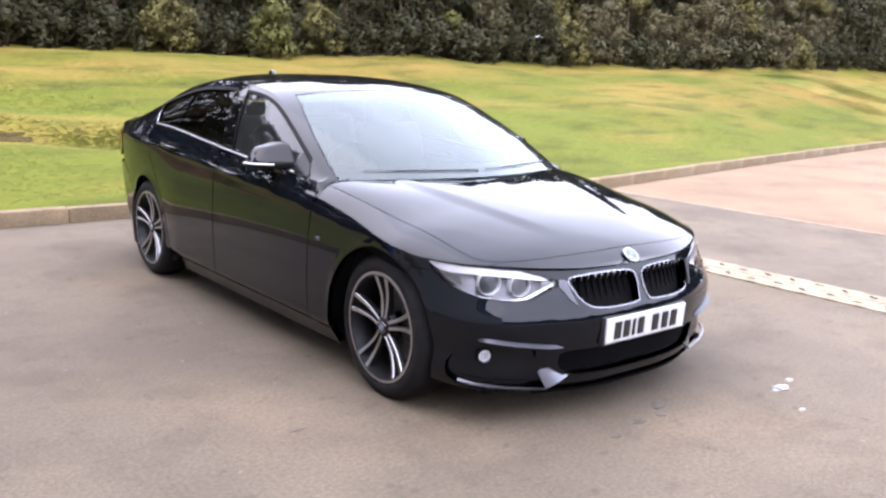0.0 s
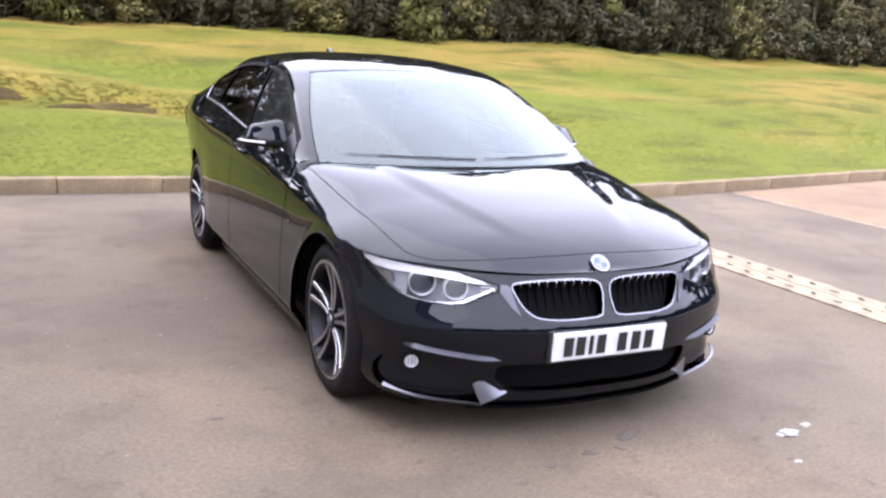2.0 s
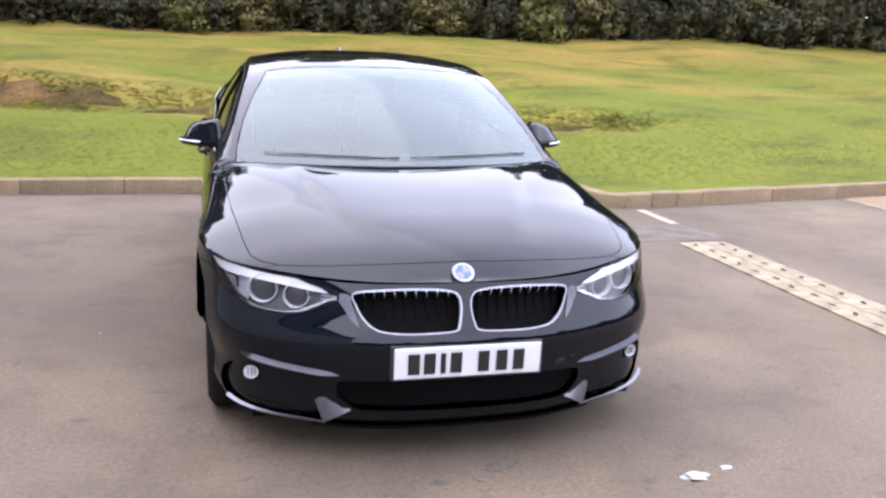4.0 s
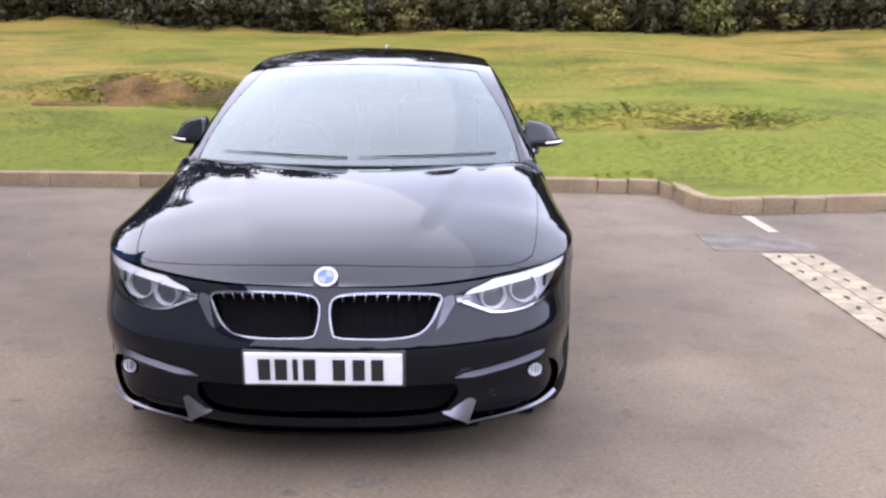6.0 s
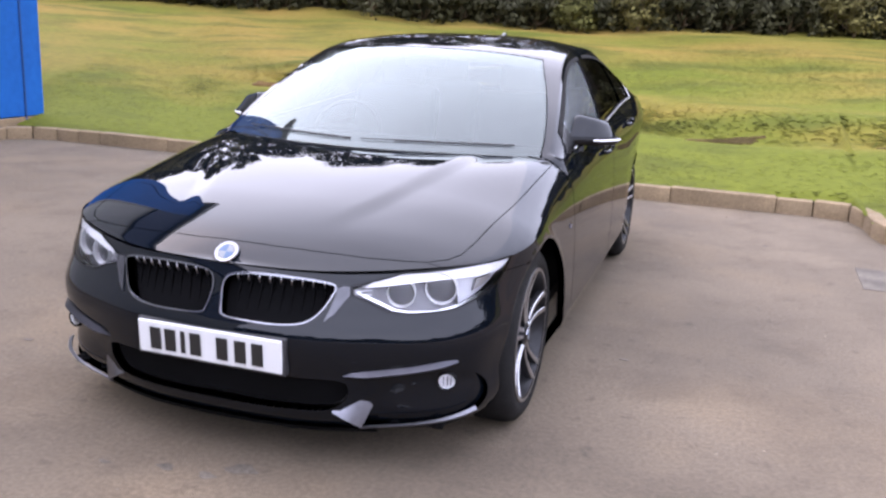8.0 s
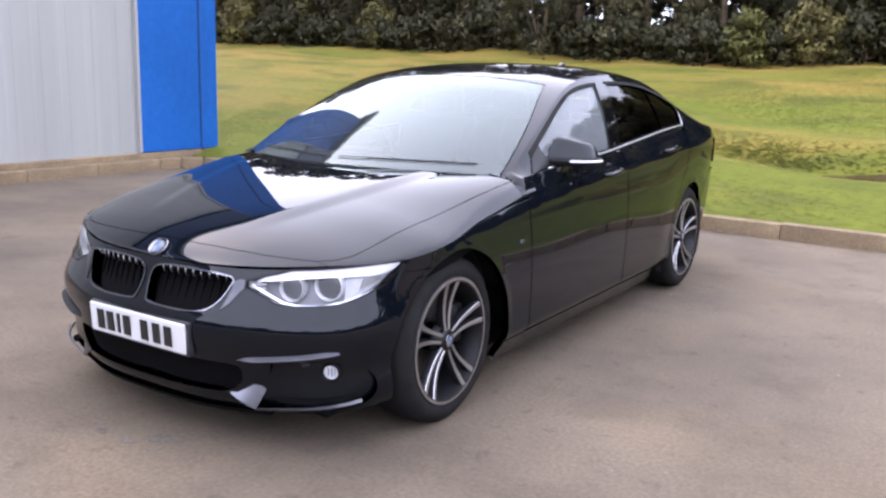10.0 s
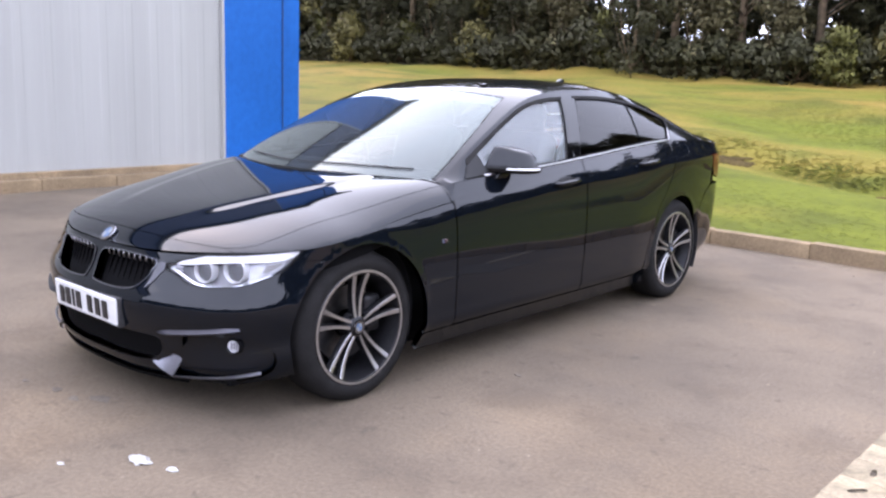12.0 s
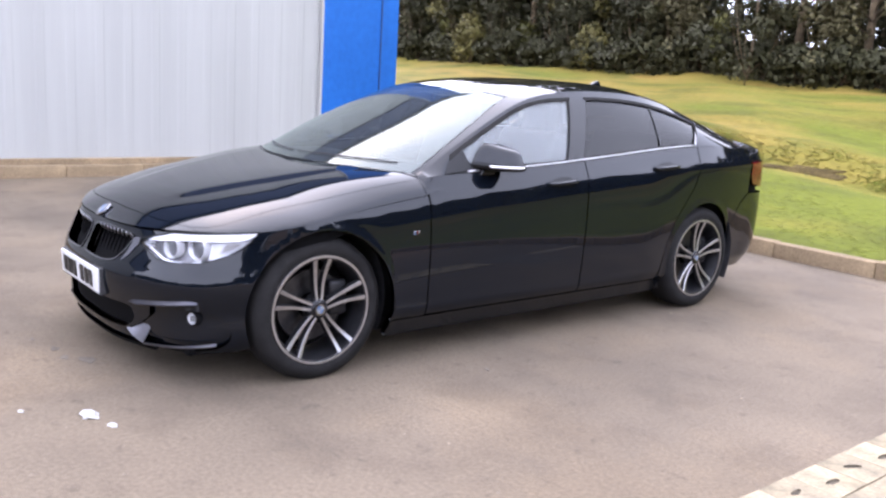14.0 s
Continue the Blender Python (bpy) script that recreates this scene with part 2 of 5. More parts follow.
def turf_material(name, green, straw, dark, tone=0.0):
    """Mown grass: green and straw in long drifts, drier towards the top of the bank, with tufts of darker green."""
    m = material(name, green, .85, spec=.15)
    t = m.node_tree
    b = t.nodes["Principled BSDF"]
    tc, mp = t.nodes.new("ShaderNodeTexCoord"), t.nodes.new("ShaderNodeMapping")
    mp.inputs["Scale"].default_value = (.32, 1.0, .6)
    t.links.new(tc.outputs["Object"], mp.inputs["Vector"])
    drift, tuft, fine = (t.nodes.new("ShaderNodeTexNoise") for _ in range(3))
    for n, s, d in ((drift, .75, 5), (tuft, 2.6, 5), (fine, 26, 3)):
        n.inputs["Scale"].default_value, n.inputs["Detail"].default_value = s, d
        t.links.new(mp.outputs["Vector"], n.inputs["Vector"])
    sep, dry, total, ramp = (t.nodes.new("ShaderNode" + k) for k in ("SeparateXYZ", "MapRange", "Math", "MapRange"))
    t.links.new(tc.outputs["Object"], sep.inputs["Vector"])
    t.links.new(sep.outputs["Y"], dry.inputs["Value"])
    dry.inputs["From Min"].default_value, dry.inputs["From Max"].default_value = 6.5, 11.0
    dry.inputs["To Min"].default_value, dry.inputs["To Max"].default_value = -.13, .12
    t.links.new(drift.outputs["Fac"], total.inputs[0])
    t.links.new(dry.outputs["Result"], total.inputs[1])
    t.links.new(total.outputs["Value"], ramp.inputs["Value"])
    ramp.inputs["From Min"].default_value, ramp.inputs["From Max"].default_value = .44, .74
    x, y, z = (t.nodes.new("ShaderNodeMixRGB") for _ in range(3))
    x.inputs[1].default_value, x.inputs[2].default_value = (*green, 1), (*straw, 1)
    t.links.new(ramp.outputs["Result"], x.inputs[0])
    cut = t.nodes.new("ShaderNodeMapRange")
    cut.inputs["From Min"].default_value, cut.inputs["From Max"].default_value, cut.inputs["To Max"].default_value = .49, .68, .85
    t.links.new(tuft.outputs["Fac"], cut.inputs["Value"])
    t.links.new(cut.outputs["Result"], y.inputs[0])
    t.links.new(x.outputs["Color"], y.inputs[1])
    y.inputs[2].default_value = (*dark, 1)
    grain = t.nodes.new("ShaderNodeMapRange")
    grain.inputs["From Min"].default_value, grain.inputs["From Max"].default_value = .3, .7
    grain.inputs["To Min"].default_value, grain.inputs["To Max"].default_value = .85, 1.15
    t.links.new(fine.outputs["Fac"], grain.inputs["Value"])
    z.blend_type, z.inputs[0].default_value = "MULTIPLY", 1
    t.links.new(y.outputs["Color"], z.inputs[1])
    t.links.new(grain.outputs["Result"], z.inputs[2])
    t.links.new(z.outputs["Color"], b.inputs["Base Color"])
    return m


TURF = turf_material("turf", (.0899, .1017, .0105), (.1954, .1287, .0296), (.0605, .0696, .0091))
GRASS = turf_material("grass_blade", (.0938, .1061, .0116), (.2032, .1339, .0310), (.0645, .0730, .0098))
RANK = material("rank_grass", (.084, .092, .0112), .8, noise_scale=2.5, spread=.35, random_tone=.25, island=True, spec=.15)
CLAD = material("grey_cladding", (.2980, .2985, .2790), .45, .0, noise_scale=1.4, spread=.04, fine=9, stretch=(1, 1, .05))
BLUE = material("blue_cladding", (.0015, .0870, .3176), .4, .0, spec=.25, noise_scale=.9, spread=.08, fine=12)
PLAIN_LINE = material("faded_line_paint", (.1742, .1301, .0875), .85, noise_scale=6, spread=.2, fine=40)
NAVY = material("navy_fascia", (.0074, .0242, .0697), .45, noise_scale=.9, spread=.08, fine=12)
SEAL = material("blue_joint", (.0037, .0326, .1209), .6)
WOOD_FLOOR = material("wood_floor", (.0293, .0226, .0120), .95, noise_scale=2.5, spread=.35, fine=40, bump=.6, bump_scale=25, spec=.1)
BARK = material("bark", (.1254, .0883, .0527), .95, noise_scale=7, spread=.35, bump=.7, bump_scale=30)
LITTER = material("crumpled_paper", (.3348, .3255, .3070), .8, noise_scale=25, spread=.08, bump=.3, bump_scale=60)
STONE = material("loose_grit", (.1777, .1395, .1017), .95, random_tone=.45, island=True)


def leaf_material(name, a, b):
    return material(name, a, .65, noise_scale=.9, second=b, spread=.15, fine=5, random_tone=.14, island=True, spec=.2)


LEAF_DEEP = leaf_material("deep_green_leaf", (0.0445, 0.0423, 0.0157), (0.0262, 0.0261, 0.0106))
LEAF_GREY = leaf_material("grey_green_leaf", (0.1128, 0.0976, 0.0445), (0.0675, 0.0586, 0.0268))
LEAF_OLIVE = leaf_material("olive_leaf", (0.1416, 0.1209, 0.0356), (0.0833, 0.0744, 0.0245))
LEAF_FRESH = leaf_material("fresh_green_leaf", (0.1158, 0.1122, 0.0283), (0.0762, 0.0756, 0.0201))


# ---- building tools ----
def part(name, bm, mat, parent, label=""):
    """Links a bmesh, or ready mesh data, as one mesh object under a thing or a part."""
    if isinstance(bm, bmesh.types.BMesh):
        me = bpy.data.meshes.new(name)
        bm.to_mesh(me)
        bm.free()
    else:
        me = bm
    for k in (mat if isinstance(mat, (list, tuple)) else [mat]):
        me.materials.append(k)
    ob = new(name, me)
    if parent is not None:
        ob.parent = parent
    if label:
        tagged(ob, label)
    return ob


def soft(bm, angle=40):
    for f in bm.faces:
        f.smooth = True
    for e in bm.edges:
        if len(e.link_faces) == 2 and e.calc_face_angle(0) > radians(angle):
            e.smooth = False
    return bm


def empty(name, label, category, at=(0, 0, 0), group="", kind=""):
    ob = new(name)
    ob.location = at
    ob.empty_display_size = .2
    return tagged(ob, label, category, group, kind)


def mesh_of(name, verts, faces, smooth_faces=True):
    me = bpy.data.meshes.new(name)
    me.from_pydata([tuple(map(float, v)) for v in verts], [], [tuple(map(int, f)) for f in faces])
    if smooth_faces:
        me.polygons.foreach_set("use_smooth", [True] * len(me.polygons))
    return me


def box(size, at=(0, 0, 0), bevel=.004, segments=2, turn=None):
    bm = bmesh.new()
    bmesh.ops.create_cube(bm, size=1)
    bmesh.ops.scale(bm, vec=size, verts=bm.verts)
    if bevel:
        bmesh.ops.bevel(bm, geom=bm.edges[:], offset=bevel, segments=segments, affect="EDGES", profile=.5)
    if turn is not None:
        bmesh.ops.transform(bm, matrix=turn, verts=bm.verts)
    bmesh.ops.translate(bm, vec=at, verts=bm.verts)
    return bm


def add(bm, other):
    """Adds a second bmesh to the first."""
    me = bpy.data.meshes.new("joined")
    other.to_mesh(me)
    other.free()
    bm.from_mesh(me)
    bpy.data.meshes.remove(me)
    return bm


def revolve(profile, steps=64, axis="x"):
    """A turned body: profile rows of (along the axis, radius)."""
    verts, faces, n = [], [], len(profile)
    for k in range(steps):
        c, s = math.cos(2 * math.pi * k / steps), math.sin(2 * math.pi * k / steps)
        for a, r in profile:
            verts.append((a, r * c, r * s) if axis == "x" else (r * c, a, r * s) if axis == "y" else (r * c, r * s, a))
    for k in range(steps):
        for i in range(n - 1):
            a, b = k * n + i, ((k + 1) % steps) * n + i
            faces.append((a, a + 1, b + 1, b))
    bm = bmesh.new()
    vs = [bm.verts.new(v) for v in verts]
    for f in faces:
        bm.faces.new([vs[i] for i in f])
    bmesh.ops.remove_doubles(bm, verts=bm.verts, dist=1e-5)
    bmesh.ops.recalc_face_normals(bm, faces=bm.faces)
    return soft(bm)


def tube(points, radius, sides=8, taper=None):
    """A round bar along a line of points."""
    bm = bmesh.new()
    pts = [Vector(p) for p in points]
    rings = []
    for i, p in enumerate(pts):
        d = (pts[min(i + 1, len(pts) - 1)] - pts[max(i - 1, 0)]).normalized()
        a = d.orthogonal().normalized() if i == 0 else (ref - d * ref.dot(d)).normalized()
        ref = a
        b = d.cross(a)
        r = radius if taper is None else radius + (taper - radius) * i / (len(pts) - 1)
        rings.append([bm.verts.new(p + (a * math.cos(2 * math.pi * k / sides) + b * math.sin(2 * math.pi * k / sides)) * r) for k in range(sides)])
    for q, w in zip(rings, rings[1:]):
        for k in range(sides):
            bm.faces.new((q[k], q[(k + 1) % sides], w[(k + 1) % sides], w[k]))
    bm.faces.new(rings[0][::-1])
    bm.faces.new(rings[-1])
    return soft(bm, 60)


def plate(outline, depth, bevel=.002, axes="yz", at=0.0):
    """A flat piece of the given outline and thickness; axes names the outline's plane, and it grows along the third."""
    k = {"yz": lambda a, b: (at, a, b), "xz": lambda a, b: (a, at, b), "xy": lambda a, b: (a, b, at)}[axes]
    g = {"yz": (depth, 0, 0), "xz": (0, depth, 0), "xy": (0, 0, depth)}[axes]
    bm = bmesh.new()
    f = bm.faces.new([bm.verts.new(k(a, b)) for a, b in outline])
    r = bmesh.ops.extrude_face_region(bm, geom=[f])
    bmesh.ops.translate(bm, vec=g, verts=[v for v in r["geom"] if isinstance(v, bmesh.types.BMVert)])
    bmesh.ops.recalc_face_normals(bm, faces=bm.faces)
    if bevel:
        bmesh.ops.bevel(bm, geom=bm.edges[:], offset=bevel, segments=2, affect="EDGES", profile=.5)
    return soft(bm, 50)


def round_loop(points, per=10):
    """A smooth closed line through a few points."""
    p = np.array(points, float)
    n, rows = len(p), []
    for i in range(n):
        a, b, c, d = p[i - 1], p[i], p[(i + 1) % n], p[(i + 2) % n]
        for q in np.arange(per) / per:
            rows.append(.5 * (2 * b + (c - a) * q + (2 * a - 5 * b + 4 * c - d) * q * q + (3 * b - a - 3 * c + d) * q ** 3))
    return np.array(rows)


def inset(loop, d):
    """The closed loop drawn inwards by d."""
    p = np.array(loop, float)
    area = np.sum(p[:, 0] * np.roll(p[:, 1], -1) - p[:, 1] * np.roll(p[:, 0], -1))
    a, b = p - np.roll(p, 1, 0), np.roll(p, -1, 0) - p
    a /= np.maximum(np.linalg.norm(a, axis=1, keepdims=True), 1e-9)
    b /= np.maximum(np.linalg.norm(b, axis=1, keepdims=True), 1e-9)
    na, nb = np.stack([-a[:, 1], a[:, 0]], 1), np.stack([-b[:, 1], b[:, 0]], 1)
    m = na + nb
    m /= np.maximum((m * m).sum(1, keepdims=True) / 2, .35)
    return p + m * d * (1 if area > 0 else -1)


def dense(loop, step):
    p, rows = np.array(loop, float), []
    for a, b in zip(p, np.roll(p, -1, 0)):
        n = max(1, int(np.ceil(np.linalg.norm(b - a) / step)))
        rows += [a + (b - a) * k / n for k in range(n)]
    return np.array(rows)


def inside(p, loop):
    x, y = p[:, 0], p[:, 1]
    r = np.zeros(len(p), bool)
    for (x0, y0), (x1, y1) in zip(loop, np.roll(loop, -1, 0)):
        if y0 != y1:
            k = (y0 > y) != (y1 > y)
            r ^= k & (x < (x1 - x0) * (y - y0) / (y1 - y0) + x0)
    return r


def normals_at(fn, p, e=2e-3):
    du = fn(p[:, 0] + e, p[:, 1]) - fn(p[:, 0] - e, p[:, 1])
    dv = fn(p[:, 0], p[:, 1] + e) - fn(p[:, 0], p[:, 1] - e)
    n = np.cross(du, dv)
    n /= np.maximum(np.linalg.norm(n, axis=1, keepdims=True), 1e-9)
    q = fn(p[:, 0], p[:, 1])
    axis = np.stack([q[:, 0] * 0, np.clip(q[:, 1], .9, 3.7), np.full(len(q), .45)], 1)
    n[np.sum(n * (q - axis), 1) < 0] *= -1
    return q, n


class Skin:
    """A shaped sheet: pieces cut to outlines from smooth surfaces, with turned-in edges."""

    def __init__(self):
        self.v, self.f, self.n, self.count = [], [], [], 0

    def piece(self, fn, loop, holes=(), step=.03, rim=.012, gap=0.0, out=0.0, edge_step=None, mid=None):
        from mathutils.geometry import delaunay_2d_cdt
        es = edge_step or step * .5
        first = np.array(loop, float)
        if gap:
            first = inset(first, gap)
            if mid is not None:
                first[np.abs(np.array(loop)[:, mid]) < 1e-6, mid] = 0
        loops = [dense(first, es)] + [dense(h, es) for h in holes]
        lo, hi = loops[0].min(0), loops[0].max(0)
        ga, gb = np.meshgrid(np.arange(lo[0] + step * .37, hi[0], step), np.arange(lo[1] + step * .41, hi[1], step), indexing="ij")
        g = np.stack([ga.ravel(), gb.ravel()], 1)
        if len(g):
            k = inside(g, loops[0])
            for h in loops[1:]:
                k &= ~inside(g, h)
            g = g[k]
        ring = np.concatenate(loops)
        if len(g):
            d = np.array([np.min(np.hypot(*(ring - q).T)) for q in g])
            g = g[d > step * .4]
        pts, edges, base = np.concatenate([ring, g]), [], 0
        for h in loops:
            edges += [(base + i, base + (i + 1) % len(h)) for i in range(len(h))]
            base += len(h)
        vs, _, fs, *_ = delaunay_2d_cdt([Vector(q) for q in pts], edges, [], 0, 1e-7)
        vs, fs = np.array([tuple(q) for q in vs]), np.array([tuple(q) for q in fs])
        c = vs[fs].mean(1)
        k = inside(c, loops[0])
        for h in loops[1:]:
            k &= ~inside(c, h)
        fs = fs[k]
        q, n = normals_at(fn, vs)
        q = q + n * out
        a, b, d = q[fs[:, 0]], q[fs[:, 1]], q[fs[:, 2]]
        flip = np.sum(np.cross(b - a, d - a) * n[fs].mean(1), 1) < 0
        fs[flip] = fs[flip][:, ::-1]
        self.put(q, fs, n)
        if rim:
            for h in loops:
                self.wall(fn, h, out, out - rim, mid)
        return self

    def wall(self, fn, loop, a, b, mid=None):
        """A strip along an outline from the height a to the height b over the surface."""
        q, n = normals_at(fn, np.array(loop))
        t = np.roll(q, -1, 0) - np.roll(q, 1, 0)
        side = np.cross(t, n)
        side /= np.maximum(np.linalg.norm(side, axis=1, keepdims=True), 1e-9)
        m = len(q)
        i = np.arange(m)
        j = (i + 1) % m
        if mid is not None:
            c = np.abs(np.array(loop)[:, mid]) < 1e-6
            i, j = i[~(c & c[j])], j[~(c & c[j])]
        self.put(np.concatenate([q + n * a, q + n * b]), np.stack([i, j, j + m, i + m], 1), np.concatenate([side + n * .3, side]))
        return self

    def put(self, v, f, n):
        self.f += [tuple(int(k) + self.count for k in r) for r in f]
        self.v.append(np.asarray(v))
        self.n.append(np.asarray(n))
        self.count += len(v)

    def mesh(self, name, mirror=False, both=False):
        v, n, f = np.concatenate(self.v), np.concatenate(self.n), list(self.f)
        flipped = [r[::-1] for r in f]
        w, k = v * (-1, 1, 1), n * (-1, 1, 1)
        if mirror:
            v, n, f = w, k, flipped
        if both:
            f = f + [tuple(i + len(v) for i in r) for r in flipped]
            v, n = np.concatenate([v, w]), np.concatenate([n, k])
        me = mesh_of(name, v, f)
        n = n / np.maximum(np.linalg.norm(n, axis=1, keepdims=True), 1e-9)
        me.normals_split_custom_set_from_vertices([tuple(map(float, q)) for q in n])
        return me


# ---- shape of the saloon: smooth curves, x to its left, y from nose to tail, z up ----
def spline(us, vs):
    """A natural cubic through the knots, with straight ends."""
    u, v = np.array(us, float), np.array(vs, float)
    n, h = len(u), np.diff(u)
    a, r = np.eye(n), np.zeros(n)
    for i in range(1, n - 1):
        a[i, i - 1:i + 2] = h[i - 1], 2 * (h[i - 1] + h[i]), h[i]
        r[i] = 6 * ((v[i + 1] - v[i]) / h[i] - (v[i] - v[i - 1]) / h[i - 1])
    m = np.linalg.solve(a, r)

    def f(q):
        q = np.clip(np.asarray(q, float), u[0], u[-1])
        i = np.clip(np.searchsorted(u, q) - 1, 0, n - 2)
        hi, p, k = h[i], u[i + 1] - q, q - u[i]
        return (m[i] * p ** 3 + m[i + 1] * k ** 3) / (6 * hi) + (v[i] / hi - m[i] * hi / 6) * p + (v[i + 1] / hi - m[i + 1] * hi / 6) * k
    return f


def smooth(a, b, q):
    q = np.clip((np.asarray(q, float) - a) / (b - a), 0, 1)
    return q * q * (3 - 2 * q)


# the outline from above, from the nose's middle round one side to the tail's middle
PLAN_X = [0, .16, .30, .45, .59, .715, .818, .878, .901, .906, .907, .910, .9125, .9125, .912, .900, .862, .792, .67, .47, .25, 0]
PLAN_Y = [0, .004, .020, .062, .122, .203, .32, .475, .64, .80, 1.2, 1.8, 2.4, 3.0, 3.5, 3.85, 4.15, 4.40, 4.545, 4.61, 4.634, 4.638]
_px = np.array([-PLAN_X[2], -PLAN_X[1]] + PLAN_X + [-PLAN_X[-2], -PLAN_X[-3]])
_py = np.array([PLAN_Y[2], PLAN_Y[1]] + PLAN_Y + [PLAN_Y[-2], PLAN_Y[-3]])
_ps = np.concatenate([[0], np.cumsum(np.hypot(np.diff(_px), np.diff(_py)))])
_ps -= _ps[2]
S_END = float(_ps[-3])
plan_x, plan_y = spline(_ps, _px), spline(_ps, _py)
_ss = np.linspace(0, S_END, 2000)
_sx, _sy = plan_x(_ss), plan_y(_ss)


def s_at_y(y):
    return np.interp(y, _sy, _ss)


crease = spline([0, .5, 1.0, 1.35, 1.8, 2.27, 3.2, 3.7, 4.2, 4.7], [.70, .715, .745, .785, .828, .86, .905, .925, .93, .92])
front_off = spline([.10, .16, .20, .26, .34, .42, .47, .53, .60, .66, .72], [-.11, -.065, -.04, -.03, -.016, -.003, -.006, -.034, -.064, -.09, -.125])
rear_off = spline([.15, .25, .35, .5, .65, .8, .92, 1.02, 1.1], [-.12, -.05, -.01, 0, -.010, -.036, -.056, -.092, -.135])
ARCH_F, ARCH_R, ARCH_Z, ARCH_RAD = .776, 3.586, .329, .362


def side_off(y, z):
    d = z - crease(y)
    k = np.sqrt(d * d + .012 ** 2)
    up, down = (d + k) / 2, (k - d) / 2
    doors = smooth(.50, 1.12, y) * (1 - smooth(2.95, 3.80, y))
    # the doors swell below the crease and draw in again towards the sill
    o = -.52 * up - .2 * up * up - (.05 - .205 * doors) * down - (.13 + .07 * doors) * down * down - .018 * doors
    o = o - .06 * smooth(.30, .12, z) + .006 * np.exp(-((z - .27) / .035) ** 2)
    for c in (ARCH_F, ARCH_R):
        r = np.hypot(y - c, z - ARCH_Z)
        o = o + .006 * np.exp(-((r - ARCH_RAD) / .022) ** 2)
    return o


def shell(s, z, out=0.0):
    """The bumpers and sides: a point at the way s along the outline and the height z."""
    s, z = np.asarray(s, float), np.asarray(z, float)
    a = np.abs(s)
    x, y = plan_x(a), plan_y(a)
    e = 1e-3
    tx, ty = plan_x(a + e) - plan_x(a - e), plan_y(a + e) - plan_y(a - e)
    n = np.hypot(tx, ty)
    nx, ny = ty / n, -tx / n
    wf, wr = 1 - smooth(.62, 1.30, a), smooth(S_END - 1.15, S_END - .55, a)
    o = wf * front_off(z) + wr * rear_off(z) + (1 - wf) * (1 - wr) * side_off(y, z) + out
    o = o + (.014 * np.exp(-((z - .46) / .16) ** 2) + .040 * smooth(.36, .18, z)) * smooth(.5, .85, a) * (1 - smooth(1.0, 1.30, a))
    return np.stack([np.sign(s + 1e-12) * (x + nx * o), y + ny * o, z], -1)


# the bonnet with the tops of the wings: height over (x, y)
nose_z = spline([.05, .11, .17, .3, .5, .8, 1.1, 1.4, 1.7], [.625, .674, .714, .768, .816, .872, .912, .935, .955])
edge_z = spline([.05, .17, .3, .49, .8, 1.1, 1.4, 1.7], [.655, .667, .681, .696, .742, .786, .825, .85])
_ez = np.array([edge_z(v) for v in _sy])
_edge = shell(_ss[_ss < 2.6], _ez[_ss < 2.6])


def half_width(y):
    return np.interp(y, _edge[:, 1], _edge[:, 0])


def bonnet(x, y, out=0.0):
    x, y = np.asarray(x, float), np.asarray(y, float)
    r = np.clip(np.abs(x) / np.maximum(half_width(y), .02), 0, 1)
    z = edge_z(y) + (nose_z(y) - edge_z(y)) * np.maximum(1 - r ** (2.0 + 1.2 * smooth(.2, .8, y) + 6.0 * smooth(.7, 1.40, y)), 0) ** (1.0 - .30 * smooth(.15, .6, y))
    # a crease runs back from the grille; the middle stands a little higher
    ridge = .308 + .36 * (y - .41) - .14 * np.maximum(y - .41, 0) ** 2
    z = z + (.0085 * (1 - smooth(ridge - .045, ridge + .055, np.abs(x))) - .004) * smooth(.24, .5, y)
    return np.stack([x, y, z + out], -1)


# windscreen, roof, rear window and boot: between the two roof rails
RU = [0, .11, .24, .38, .52, .64, .74, .83, .91, 1]
rail_x = spline(RU, [.775, .746, .698, .650, .630, .626, .627, .645, .678, .735])
rail_y = spline(RU, [1.362, 1.591, 1.879, 2.191, 2.555, 2.90, 3.20, 3.50, 3.80, 4.15])
rail_z = spline(RU, [.908, 1.039, 1.178, 1.294, 1.342, 1.346, 1.322, 1.256, 1.158, 1.038])
mid_y = spline(RU, [1.07, 1.37, 1.72, 2.05, 2.48, 2.88, 3.22, 3.58, 3.98, 4.50])
mid_z = spline(RU, [.922, 1.062, 1.214, 1.333, 1.390, 1.400, 1.388, 1.334, 1.222, 1.070])


def top(u, v, out=0.0):
    u, v = np.asarray(u, float), np.asarray(v, float)
    a = np.abs(v)
    x = rail_x(u) * v
    y = mid_y(u) + (rail_y(u) - mid_y(u)) * a ** 2
    z = mid_z(u) + (rail_z(u) - mid_z(u)) * a ** 2.7
    return np.stack([x, y, z + out], -1)


belt_z = spline([1.3, 1.6, 2.0, 2.36, 2.9, 3.31, 3.7, 4.15, 4.6], [.895, .918, .938, .962, 1.005, 1.036, 1.045, 1.018, .985])
_ru = np.linspace(0, 1, 400)
_ry, _rx, _rz = rail_y(_ru), rail_x(_ru), rail_z(_ru)


